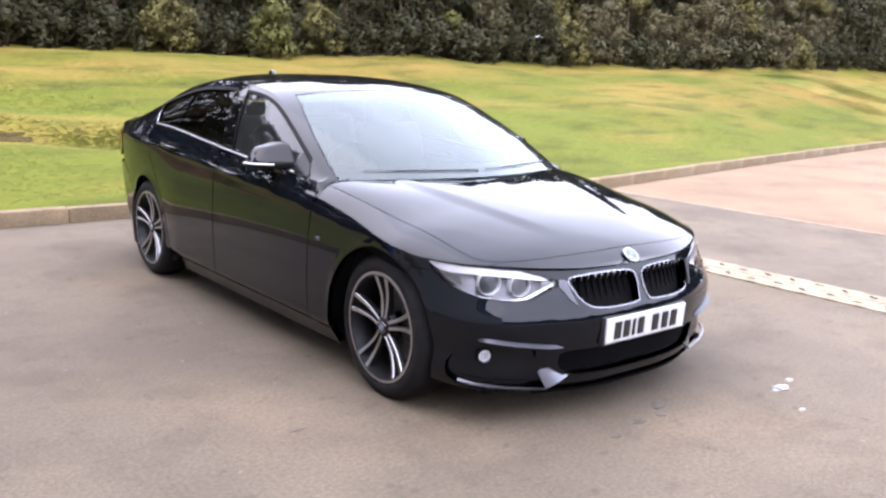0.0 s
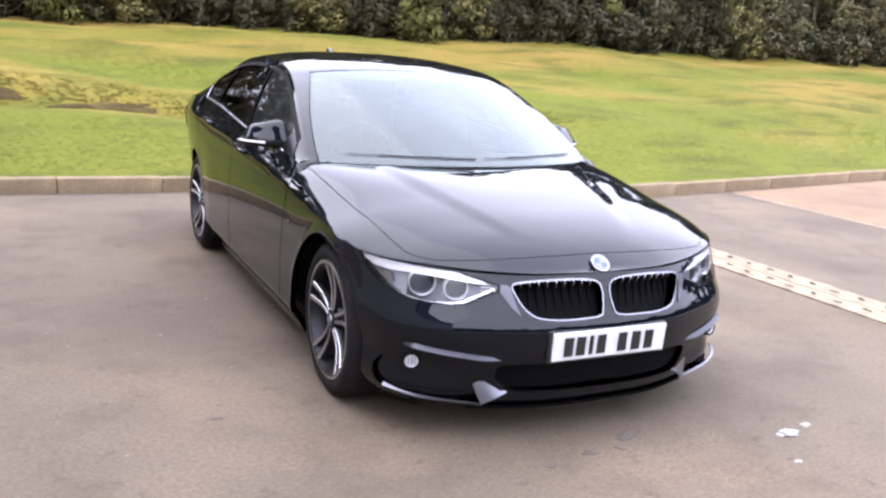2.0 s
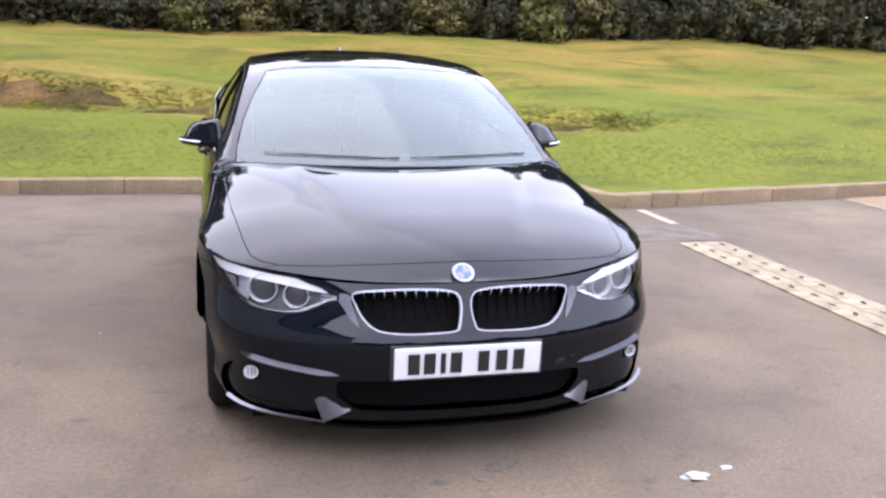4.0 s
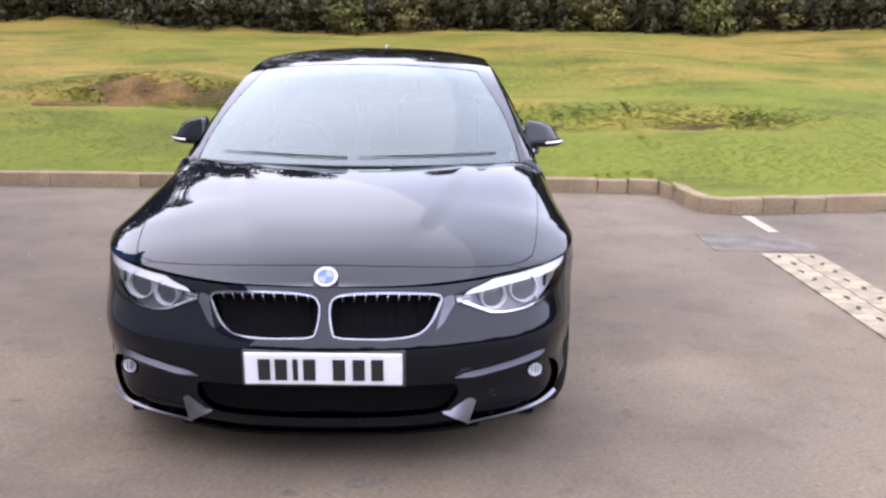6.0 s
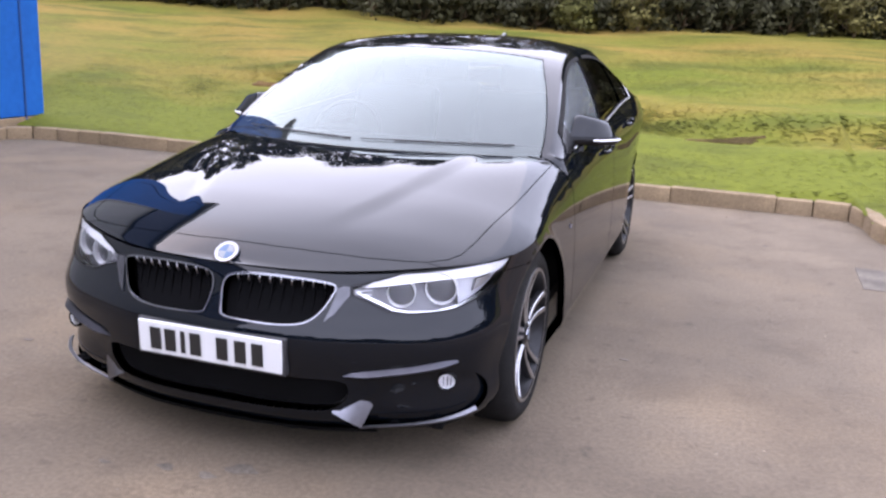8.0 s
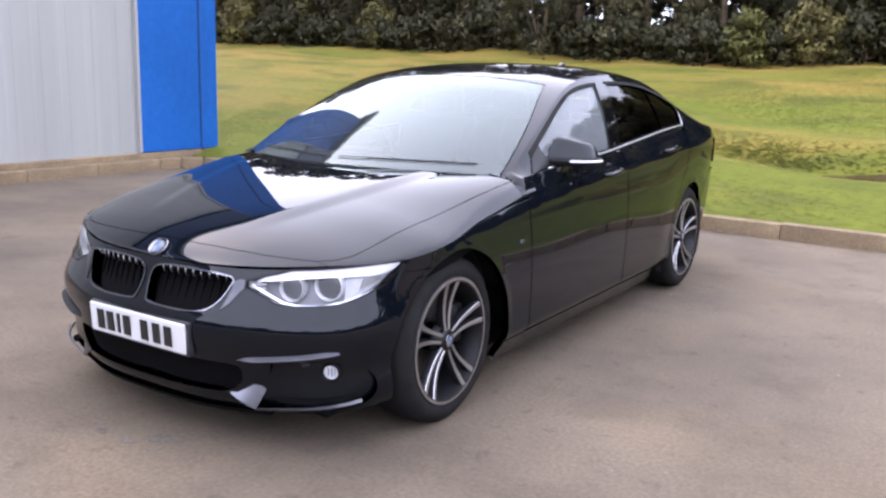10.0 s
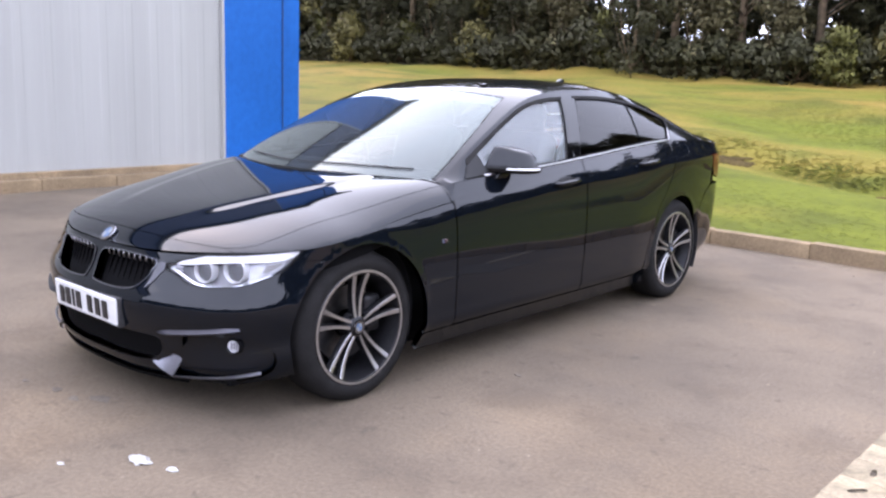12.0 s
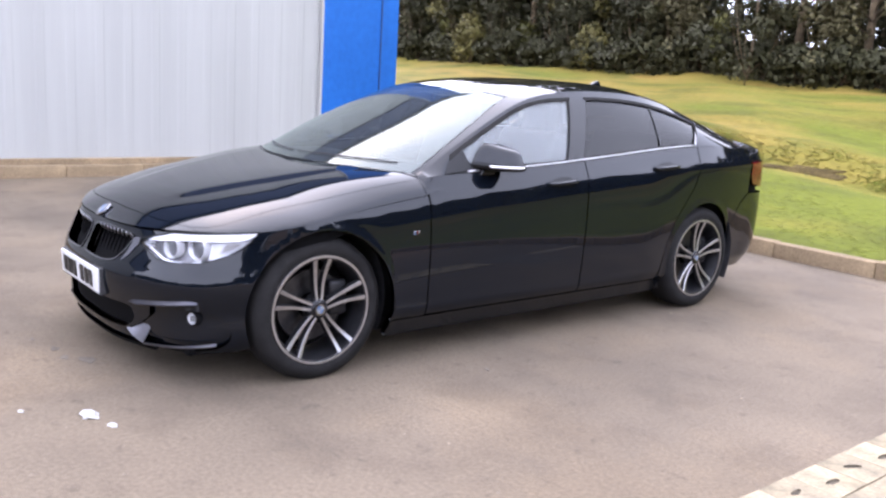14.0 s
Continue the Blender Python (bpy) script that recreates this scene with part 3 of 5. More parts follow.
def flank(y, z, out=0.0):
    """The side glass and its pillars, between the belt and the roof rail (left side)."""
    y, z = np.asarray(y, float), np.asarray(z, float)
    zb, zg = belt_z(y), np.interp(y, _ry, _rz)
    xb, xg = shell(s_at_y(y), zb)[..., 0], np.interp(y, _ry, _rx)
    v = (z - zb) / np.maximum(zg - zb, .02)
    x = xb + (xg - xb) * v + .018 * 4 * v * (1 - v) * smooth(0, .2, zg - zb)
    return np.stack([x + out, y, z], -1)


# ---- the saloon ----
car = empty("car", "glossy blue-black four-door fastback saloon parked on tarmac", "car")


def edge_line(y0, y1, n=40):
    """The line along which the side turns into the bonnet: (x, y)."""
    k = (_edge[:, 1] >= y0) & (_edge[:, 1] <= y1)
    e = _edge[k][:, :2]
    return e[np.linspace(0, len(e) - 1, n).astype(int)]


def edge_s(s0, s1, n=30):
    """The same line as (s, z) on the side's surface."""
    s = np.linspace(s0, s1, n)
    return np.stack([s, edge_z(plan_y(s))], 1)


def arch(centre, a0, a1, n=28, radius=ARCH_RAD):
    """Points (s, z) round a wheel arch, from one angle to another, 0 towards the tail and 90 at the top."""
    a = np.radians(np.linspace(a0, a1, n))
    return np.stack([s_at_y(centre + radius * np.cos(a)), ARCH_Z + radius * np.sin(a)], 1)


def at_y(*rows):
    return np.array([(s_at_y(y), z) for y, z in rows])


def join(*loops):
    return np.concatenate([np.asarray(k, float) for k in loops])


def two(name, skin, mat, parent, label=""):
    """A piece on the left side and its mirror on the right."""
    return part(name, skin.mesh(name), mat, parent, label), part(name, skin.mesh(name, mirror=True), mat, parent, label)


# inner body with floor and wheel housings; near-black fills the shut lines with shade
inner = Skin()
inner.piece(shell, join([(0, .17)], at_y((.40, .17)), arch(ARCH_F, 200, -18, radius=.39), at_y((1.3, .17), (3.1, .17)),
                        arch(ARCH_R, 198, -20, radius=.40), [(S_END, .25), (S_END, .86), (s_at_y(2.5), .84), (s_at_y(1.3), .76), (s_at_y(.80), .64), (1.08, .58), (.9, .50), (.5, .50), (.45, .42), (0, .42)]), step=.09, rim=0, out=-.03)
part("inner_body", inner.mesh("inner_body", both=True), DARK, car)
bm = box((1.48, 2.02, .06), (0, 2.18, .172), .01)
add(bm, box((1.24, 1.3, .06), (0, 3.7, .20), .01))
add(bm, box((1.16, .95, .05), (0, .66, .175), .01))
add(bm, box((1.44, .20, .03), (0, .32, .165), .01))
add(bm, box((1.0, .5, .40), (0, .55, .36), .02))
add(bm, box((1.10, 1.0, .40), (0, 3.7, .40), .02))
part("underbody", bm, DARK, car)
for cy in (ARCH_F, ARCH_R):
    for side in (1, -1):
        v, f = [], []
        for k in range(25):
            a = math.radians(-25 + 230 * k / 24)
            for x in (.800 if cy == ARCH_F else .860, .60):
                v.append((side * x, cy + .395 * math.cos(a), ARCH_Z + .395 * math.sin(a)))
            if k:
                f.append((2 * k - 2, 2 * k - 1, 2 * k + 1, 2 * k))
        v += [(side * .60, cy, ARCH_Z)]
        f += [(2 * k + 1, 2 * k + 3, len(v) - 1) for k in range(24)]
        part("wheel_housing", mesh_of("wheel_housing", v, f), PLASTIC, car)

# front bumper with its nose, openings cut through it
GRILLE = round_loop([(.016, .585), (.026, .520), (.045, .502), (.12, .497), (.23, .497), (.315, .508), (.365, .540), (.402, .590), (.412, .615), (.390, .628), (.30, .636), (.19, .639), (.085, .635), (.032, .622)], 6)
HEAD_LOW = [(.462, .621), (.462, .592), (.52, .575), (.578, .549), (.65, .543), (.73, .546), (.81, .553), (.87, .569), (.93, .588), (.995, .615), (1.04, .650), (1.066, .680)]
NECK = [(.59, .652), (.53, .638), (.49, .628)]
HEAD_TOP = join(edge_s(1.078, .63, 22), NECK)
INTAKE = round_loop([(-.40, .222), (-.30, .214), (0, .211), (.30, .214), (.40, .222), (.452, .258), (.460, .296), (.435, .324), (.30, .330), (0, .330), (-.30, .330), (-.435, .324), (-.460, .296), (-.452, .258)], 5)
POCKET = round_loop([(.585, .352), (.56, .300), (.505, .262), (.432, .212), (.49, .180), (.56, .158), (.66, .160), (.80, .172), (.90, .190), (.952, .225), (.955, .275), (.92, .318), (.85, .345), (.72, .358)], 6)
b_arch = arch(ARCH_F, 205, 118, 20)
bumper = Skin()
half = join([(0, .150), (.3, .150), (.6, .152), (.8, .158)], b_arch, np.array(HEAD_LOW[:-1])[::-1], NECK[::-1], edge_s(.63, 0, 22))
whole = join(half, half[1:-1][::-1] * (-1, 1))
flip = lambda loop: loop * (-1, 1)
bumper.piece(shell, whole, holes=[GRILLE, flip(GRILLE), INTAKE, POCKET, flip(POCKET)], step=.022, rim=.02, gap=.0012)
SHUT = np.array([(0, .164), (.15, .167), (.30, .183), (.44, .209), (.55, .242), (.626, .272)])
bumper.piece(bonnet, join(SHUT, edge_line(.05, .275, 40)[::-1]), step=.015, rim=.008, gap=.0012, mid=0)
nose = SHUT[::-1] * (-1, 1)
bumper.piece(bonnet, join(nose, (edge_line(.05, .275, 40) * (-1, 1))), step=.015, rim=.008, gap=.0012, mid=0)
front_bumper = part("front_bumper", bumper.mesh("front_bumper"), PAINT, car)

for loop, d, name in ((INTAKE, -.055, "lower_grille"), (POCKET, -.018, "fog_pocket")):
    k = Skin().piece(shell, loop, step=.03, rim=0, out=d)
    k.wall(shell, dense(loop, .015), 0, d)
    if name == "fog_pocket":
        two(name, k, PAINT, front_bumper, "glossy recess round the fog lamp")
    else:
        part(name, k.mesh(name), PLASTIC, front_bumper)
for k in range(4):
    z = .232 + .026 * k
    part("grille_bar", tube([shell(s, z, -.035) for s in np.linspace(-.42, .42, 28)], .004, 6), DARK, front_bumper)
# winglets at the lower corners: a raked fin and a thin shelf, and the lip under the nose
def strip(rows):
    """A sheet through rows of points."""
    v = [p for r in rows for p in r]
    n = len(rows[0])
    return v, [(j * n + i, j * n + i + 1, (j + 1) * n + i + 1, (j + 1) * n + i) for j in range(len(rows) - 1) for i in range(n - 1)]


def solid(v, f, thick):
    bm = bmesh.new()
    vs = [bm.verts.new(tuple(map(float, p))) for p in v]
    for q in f:
        bm.faces.new([vs[i] for i in q])
    bmesh.ops.recalc_face_normals(bm, faces=bm.faces)
    up = sum((q.normal for q in bm.faces), Vector())
    if up.z < 0:
        bmesh.ops.reverse_faces(bm, faces=bm.faces)
    bmesh.ops.solidify(bm, geom=bm.faces[:], thickness=thick)
    return soft(bm, 35)


for side in (1, -1):
    low = [shell(side * s, z, o) for s, z, o in ((.408, .215, .004), (.44, .199, .016), (.472, .181, .024), (.506, .163, .030))]
    high = [shell(side * s, z, o) for s, z, o in ((.412, .221, -.002), (.46, .241, -.012), (.51, .260, -.022), (.562, .275, -.030))]
    part("winglet", solid(*strip([low, [a * .5 + b * .5 for a, b in zip(low, high)], high]), .008), SATIN, front_bumper, "satin silver winglet of the bumper corner")
    ss = np.linspace(.500, .895, 14)
    lo = [shell(side * s, .160 + .050 * t, .024 - .004 * t) for t, s in zip(np.linspace(0, 1, 14), ss)]
    hi = [shell(side * s, .163 + .051 * t + .004 * t * t, .016 - .010 * t) for t, s in zip(np.linspace(0, 1, 14), ss)]
    part("corner_shelf", solid(*strip([lo, hi]), .006), SATIN, front_bumper, "thin satin silver shelf")
k = Skin().piece(shell, [(0, .137), (0, .155), (.3, .156), (.56, .158), (.56, .140), (.3, .138)], step=.03, rim=.03, out=.012, mid=0)
part("front_lip", k.mesh("front_lip", both=True), DARK, front_bumper)
for side in (1, -1):
    ss = np.linspace(.445, .815, 14)
    zz = np.interp(ss, (.445, .53, .66, .76, .815), (.350, .358, .374, .388, .390))
    lo = [shell(side * s, z - .006, .020 * min(1, 6 * t, 6 * (1 - t)) + .001) for s, z, t in zip(ss, zz, np.linspace(0, 1, 14))]
    hi = [shell(side * s, z + .009, -.003) for s, z in zip(ss, zz)]
    part("bumper_ledge", solid(*strip([lo, hi]), .006), LEDGE, front_bumper, "satin grey ledge")

for side in (1, -1):
    # fog lamp: a small clear lamp in a dark ring
    c = Vector(shell(side * .785, .317, -.006))
    turn = Matrix.Translation(c) @ Vector((side * .30, -1, 0)).normalized().to_track_quat("X", "Z").to_matrix().to_4x4() @ Matrix.Diagonal((1.0, .92, .84, 1))
    bm = revolve([(-.02, .026), (-.006, .028), (.004, .031), (.006, .034), (.003, .038), (-.02, .038)], 28)
    bmesh.ops.transform(bm, matrix=turn, verts=bm.verts)
    lamp = part("fog_lamp", bm, TRIM, car, "round clear fog lamp in a black ring")
    bm = revolve([(-.010, 0), (-.007, .014), (.001, .028)], 24)
    bmesh.ops.transform(bm, matrix=turn, verts=bm.verts)
    part("reflector", bm, WHITE_LENS, lamp, "bright reflector")
    bm = revolve([(.006, 0), (.004, .016), (-.002, .029)], 24)
    bmesh.ops.transform(bm, matrix=turn, verts=bm.verts)
    part("lens", bm, LAMP_GLASS, lamp).visible_shadow = False
    for dx, w in ((-.012, .003), (.002, .004), (.014, .003)):
        bm = box((.006, w, .036), (-.004, dx, 0), .001)
        bmesh.ops.transform(bm, matrix=turn, verts=bm.verts)
        part("reflector_fin", bm, LAMP_BACK, lamp)

# twin front grilles
for side in (1, -1):
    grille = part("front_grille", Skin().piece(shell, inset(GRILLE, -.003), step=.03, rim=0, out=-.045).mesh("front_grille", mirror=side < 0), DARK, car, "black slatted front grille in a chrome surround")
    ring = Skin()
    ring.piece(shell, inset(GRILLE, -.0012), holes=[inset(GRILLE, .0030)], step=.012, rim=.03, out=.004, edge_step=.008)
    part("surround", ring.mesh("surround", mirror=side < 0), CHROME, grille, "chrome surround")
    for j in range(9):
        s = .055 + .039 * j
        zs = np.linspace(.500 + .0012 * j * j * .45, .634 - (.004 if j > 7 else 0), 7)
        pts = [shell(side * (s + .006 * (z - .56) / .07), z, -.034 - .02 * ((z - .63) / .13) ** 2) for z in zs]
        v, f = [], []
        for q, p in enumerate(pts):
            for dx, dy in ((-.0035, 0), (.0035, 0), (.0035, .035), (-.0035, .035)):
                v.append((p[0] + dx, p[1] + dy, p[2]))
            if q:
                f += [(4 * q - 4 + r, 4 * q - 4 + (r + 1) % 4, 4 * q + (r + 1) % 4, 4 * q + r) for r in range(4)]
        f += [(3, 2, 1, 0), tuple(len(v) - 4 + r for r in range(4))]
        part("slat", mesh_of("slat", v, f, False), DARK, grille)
        tip = [shell(side * (s + .003), .606, -.022), shell(side * (s + .004), .616, -.012), shell(side * (s + .006), .631 - (.005 if j > 7 else 0), -.005)]
        part("slat_cap", tube(tip, .0023, 6), POLISHED, grille)
    # grey trim between grille and lamp
    k = Skin().piece(shell, [(.416, .612), (.436, .620), (.458, .619), (.458, .593), (.438, .572), (.41, .538), (.378, .515), (.398, .556), (.414, .596)], step=.015, rim=.01, out=.004)
    part("grille_wing", k.mesh("grille_wing", mirror=side < 0), LAMP_GREY, grille, "satin grey end piece")

# round emblem on the nose, drawn as plain quarters
def emblem(parent, m, r, name="emblem", whole=False):
    bm = revolve([(0, r), (.004, r), (.006, r * .96), (.005, r * .70), (.003, r * .68), (.003, 0)], 40)
    if whole:
        for q in range(4):
            a = [math.radians(90 * q + 90 * j / 8) for j in range(9)]
            f = bm.faces.new([bm.verts.new((.0055, 0, 0))] + [bm.verts.new((.0055, r * .66 * math.cos(t), r * .66 * math.sin(t))) for t in a])
            f.material_index = 1 + q % 2
    bmesh.ops.transform(bm, matrix=m, verts=bm.verts)
    ob = part(name, bm, [CHROME, BADGE_WHITE, BADGE_BLUE], parent, "round emblem with blue and white quarters")
    for q in range(0 if whole else 4):
        bm = bmesh.new()
        a = [math.radians(90 * q + 90 * j / 8) for j in range(9)]
        bm.faces.new([bm.verts.new((.0055, 0, 0))] + [bm.verts.new((.0055, r * .66 * math.cos(t), r * .66 * math.sin(t))) for t in a])
        bmesh.ops.transform(bm, matrix=m, verts=bm.verts)
        part("quarter", bm, BADGE_BLUE if q % 2 else BADGE_WHITE, ob)
    return ob


p, n = normals_at(bonnet, np.array([[0.0, .118]]))
emblem(car, Matrix.Translation(Vector(p[0]) + Vector((0, -.006, .003))) @ Vector((0, -.66, .75)).to_track_quat("X", "Z").to_matrix().to_4x4(), .041)

# number plate: plain bars stand for its characters
bm = box((.52, .012, .111), (0, 0, 0), .004)
for v in bm.verts:
    v.co.y += .45 * v.co.x ** 2 * .15
number_plate = part("number_plate", bm, PLATE_WHITE, car, "white front number plate with dark bars")
number_plate.matrix_basis = pose(0, -.004, .4015, 4, 0, 0)
for x in (-.193, -.138, -.091, -.045, .052, .117, .178):
    w = .017 if abs(x + .091) < .01 else .040
    part("character_bar", box((w, .004, .076), (x, -.0055, 0), .0015, 1), PLATE_BLACK, number_plate)
part("plate_backing", box((.54, .03, .125), (0, .018, .4), .006), PLASTIC, car)

# headlamps
for side in (1, -1):
    outline = join(HEAD_LOW, HEAD_TOP)
    k = Skin().piece(shell, inset(outline, .004), step=.03, rim=0, out=-.055)
    k.wall(shell, dense(inset(outline, .003), .015), -.004, -.055)
    lamp = part("headlamp", k.mesh("headlamp", mirror=side < 0), LAMP_BACK, car, "clear headlamp with two round projectors and bright brow")
    part("lens", Skin().piece(shell, outline, step=.02, rim=.004, out=0, gap=.002).mesh("lens", mirror=side < 0), LAMP_GLASS, lamp, "clear curved lens").visible_shadow = False
    ring = Skin().piece(shell, inset(outline, -.001), holes=[inset(outline, .0045)], step=.02, rim=.004, out=.0012)
    part("gasket", ring.mesh("gasket", mirror=side < 0), TRIM, lamp, "thin black gasket round the lens")
    k = Skin().piece(shell, join([(.50, .618), (.56, .622), (.62, .628), (.70, .636), (.78, .642), (.86, .645), (.94, .648), (1.00, .654), (1.035, .665), (1.06, .680)], edge_s(1.066, .64, 20) - (0, .003), [(.59, .649), (.53, .634)]), step=.02, rim=.03, out=-.006)
    part("brow", k.mesh("brow", mirror=side < 0), WHITE_LENS, lamp, "bright white brow")
    k = Skin().piece(shell, [(.475, .604), (.55, .574), (.60, .555), (.66, .549), (.75, .551), (.84, .563), (.92, .587), (.95, .600), (.948, .602), (.91, .590), (.83, .567), (.75, .555), (.66, .553), (.61, .560), (.56, .579), (.485, .608)], step=.015, rim=.02, out=-.018)
    part("lower_bezel", k.mesh("lower_bezel", mirror=side < 0), BROW, lamp, "bright lower bezel")
    for j in range(2):
        k = Skin().piece(shell, [(.472, .599 + .009 * j), (.53, .598 + .013 * j), (.53, .603 + .013 * j), (.472, .603 + .009 * j)], step=.015, rim=.012, out=-.014)
        part("tip_rib", k.mesh("tip_rib", mirror=side < 0), LAMP_SILVER, lamp)
    for s, z, r in ((.632, .596, .047), (.780, .608, .053)):
        c = Vector(shell(side * s, z, -.030))
        m = Matrix.Translation(c) @ Vector((side * .30, -1, .06)).normalized().to_track_quat("X", "Z").to_matrix().to_4x4()
        bm = revolve([(-.03, r * .86), (.002, r * .88), (.008, r * .90), (.009, r * .95), (.005, r * .98), (-.03, r * .98)], 36)
        bmesh.ops.transform(bm, matrix=m, verts=bm.verts)
        part("projector_ring", bm, WHITE_LENS, lamp, "white ring round a projector")
        bm = revolve([(-.001, 0), (-.002, r * .30), (-.005, r * .58), (-.010, r * .80), (-.012, r * .87)], 28)
        bmesh.ops.transform(bm, matrix=m, verts=bm.verts)
        part("projector", bm, LENS_BALL, lamp, "dark grey projector")
    k = Skin().piece(shell, [(.90, .604), (.95, .618), (.99, .638), (.985, .646), (.92, .638)], step=.02, rim=.02, out=-.022)
    part("side_reflector", k.mesh("side_reflector", mirror=side < 0), AMBER, lamp, "grey side marker")
    k = Skin().piece(shell, [(.838, .568), (.88, .580), (.93, .598), (.99, .625), (1.04, .655), (1.0, .652), (.95, .648), (.885, .646), (.842, .646)], step=.02, rim=.02, out=-.034)
    part("outer_reflector", k.mesh("outer_reflector", mirror=side < 0), LAMP_SILVER, lamp)

# bonnet and front wings
SIDE_SHUT = np.array([(.626, .272), (.680, .312), (.714, .362), (.735, .46), (.751, .58), (.772, .76), (.786, .95), (.795, 1.15), (.798, 1.345)])
k = Skin()
rear = [(v * .82, 1.056 + .310 * v ** 2) for v in np.linspace(.945, 0, 18)]
k.piece(bonnet, join(SHUT[:-1], SIDE_SHUT, rear), step=.014, rim=.015, gap=.002, mid=0)
part("bonnet", k.mesh("bonnet", both=True), PAINT, car)
k = Skin()
k.piece(shell, join(HEAD_LOW[10:], edge_s(1.079, s_at_y(1.348), 30), at_y((1.350, .70), (1.345, .55), (1.34, .40), (1.335, .238), (1.14, .238)), arch(ARCH_F, -14.5, 118, 36)), step=.025, rim=.025, gap=.0015)
k.piece(bonnet, join(SIDE_SHUT, [(.800, 1.36)], edge_line(.275, 1.352, 60)[::-1]), step=.022, rim=.012, gap=.0015)
two("front_wing", k, PAINT, car)
for side in (1, -1):
    c = Vector(shell(side * s_at_y(1.265), .651, .001))
    badge = part("wing_badge", box((.004, .040, .017), c, .0015), CHROME, car, "small chrome wing badge with colour bars")
    for j, (w, mt) in enumerate(((.006, BADGE_BLUE), (.006, PLATE_BLACK), (.006, RED_LENS))):
        part("colour_bar", box((.003, w, .015), tuple(c + Vector((side * .002, -.012 + .007 * j, 0))), .0005, 1), mt, badge)

# doors, sills, rear wings
FD = join(at_y((1.356, .785 + .06), (1.354, .70), (1.349, .55), (1.344, .40), (1.339, .243), (1.9, .243), (2.415, .243), (2.425, .5), (2.442, .72)), [(s_at_y(y), belt_z(y)) for y in np.linspace(2.462, 1.40, 20)])
RD = join(at_y((2.447, .72), (2.430, .5), (2.420, .243), (3.13, .243), (3.165, .33), (3.20, .47), (3.265, .60), (3.35, .70), (3.43, .80), (3.475, .92)), [(s_at_y(y), belt_z(y)) for y in np.linspace(3.50, 2.467, 20)])
doors = {}
for name, loop in (("front_door", FD), ("rear_door", RD)):
    k = Skin().piece(shell, loop, step=.028, rim=.02, gap=.0018)
    doors[name] = two(name, k, PAINT, car)
k = Skin().piece(shell, at_y((1.135, .150), (1.14, .234), (1.6, .238), (3.1, .238), (3.235, .234), (3.24, .150)), step=.04, rim=.03, gap=.001, out=.002)
two("side_sill", k, PAINT, car)
k = Skin()
k.piece(shell, join(at_y((3.505, belt_z(3.50)), (3.48, .92), (3.435, .80), (3.355, .70), (3.27, .60), (3.205, .47), (3.17, .33), (3.15, .243)), arch(ARCH_R, 194, 20, 36), at_y((4.02, .66), (4.12, .735), (4.105, .80), (4.095, .95)),
                    [(s_at_y(y), belt_z(y)) for y in np.linspace(4.095, 3.52, 12)]), step=.025, rim=.025, gap=.0015)
two("rear_wing", k, PAINT, car)
k = Skin().piece(shell, join([(S_END, .18), (S_END, .70)], at_y((4.13, .728), (4.025, .652)), arch(ARCH_R, 19, -22, 14), at_y((4.1, .19))), step=.03, rim=.02)
part("rear_bumper", k.mesh("rear_bumper", both=True), PAINT, car)
k = Skin().piece(shell, join(at_y((4.10, .945), (4.115, .85), (4.16, .79), (4.3, .765)), [(S_END - .5, .765), (S_END - .28, .78), (S_END - .28, .89), (S_END - .6, .93)]), step=.025, rim=.02, out=.004, gap=.002)
two("tail_lamp", k, RED_LENS, car, "red wraparound tail lamp")
k = Skin().piece(shell, join([(S_END, .705), (S_END, 1.03), (S_END - .3, 1.028), (S_END - .6, 1.012)], at_y((4.05, .985), (4.05, .94)), [(S_END - .6, .95), (S_END - .27, .905), (S_END - .27, .76)], [(S_END - .4, .71)]), step=.03, rim=.015)
part("boot_face", k.mesh("boot_face", both=True), PAINT, car)
# the deck from the rear window to the tail's edge
v, f, cols = [], [], 33
for j in range(7):
    for i in range(cols):
        q = -1 + 2 * i / (cols - 1)
        a = top(1.0, q)
        s = S_END - abs(q) * (S_END - s_at_y(4.12))
        b = shell(np.sign(q) * s if q else s, 1.03 - .05 * q ** 4)
        w = j / 6
        m = a + (b - a) * w
        m[2] += .012 * math.sin(math.pi * w)
        v.append(m)
for j in range(6):
    f += [(j * cols + i, j * cols + i + 1, (j + 1) * cols + i + 1, (j + 1) * cols + i) for i in range(cols - 1)]
part("boot_lip", mesh_of("boot_lip", v, f), PAINT, car)

# corner between wing, door and windscreen pillar
k = Skin().piece(bonnet, np.array([(.700, 1.312), (.740, 1.322), (.778, 1.345), (.804, 1.338), (float(half_width(1.340)) - .003, 1.340), (float(half_width(1.45)) - .006, 1.45), (.790, 1.47), (.735, 1.42)]), step=.015, rim=.003, out=.002)
two("pillar_corner", k, PAINT, car)

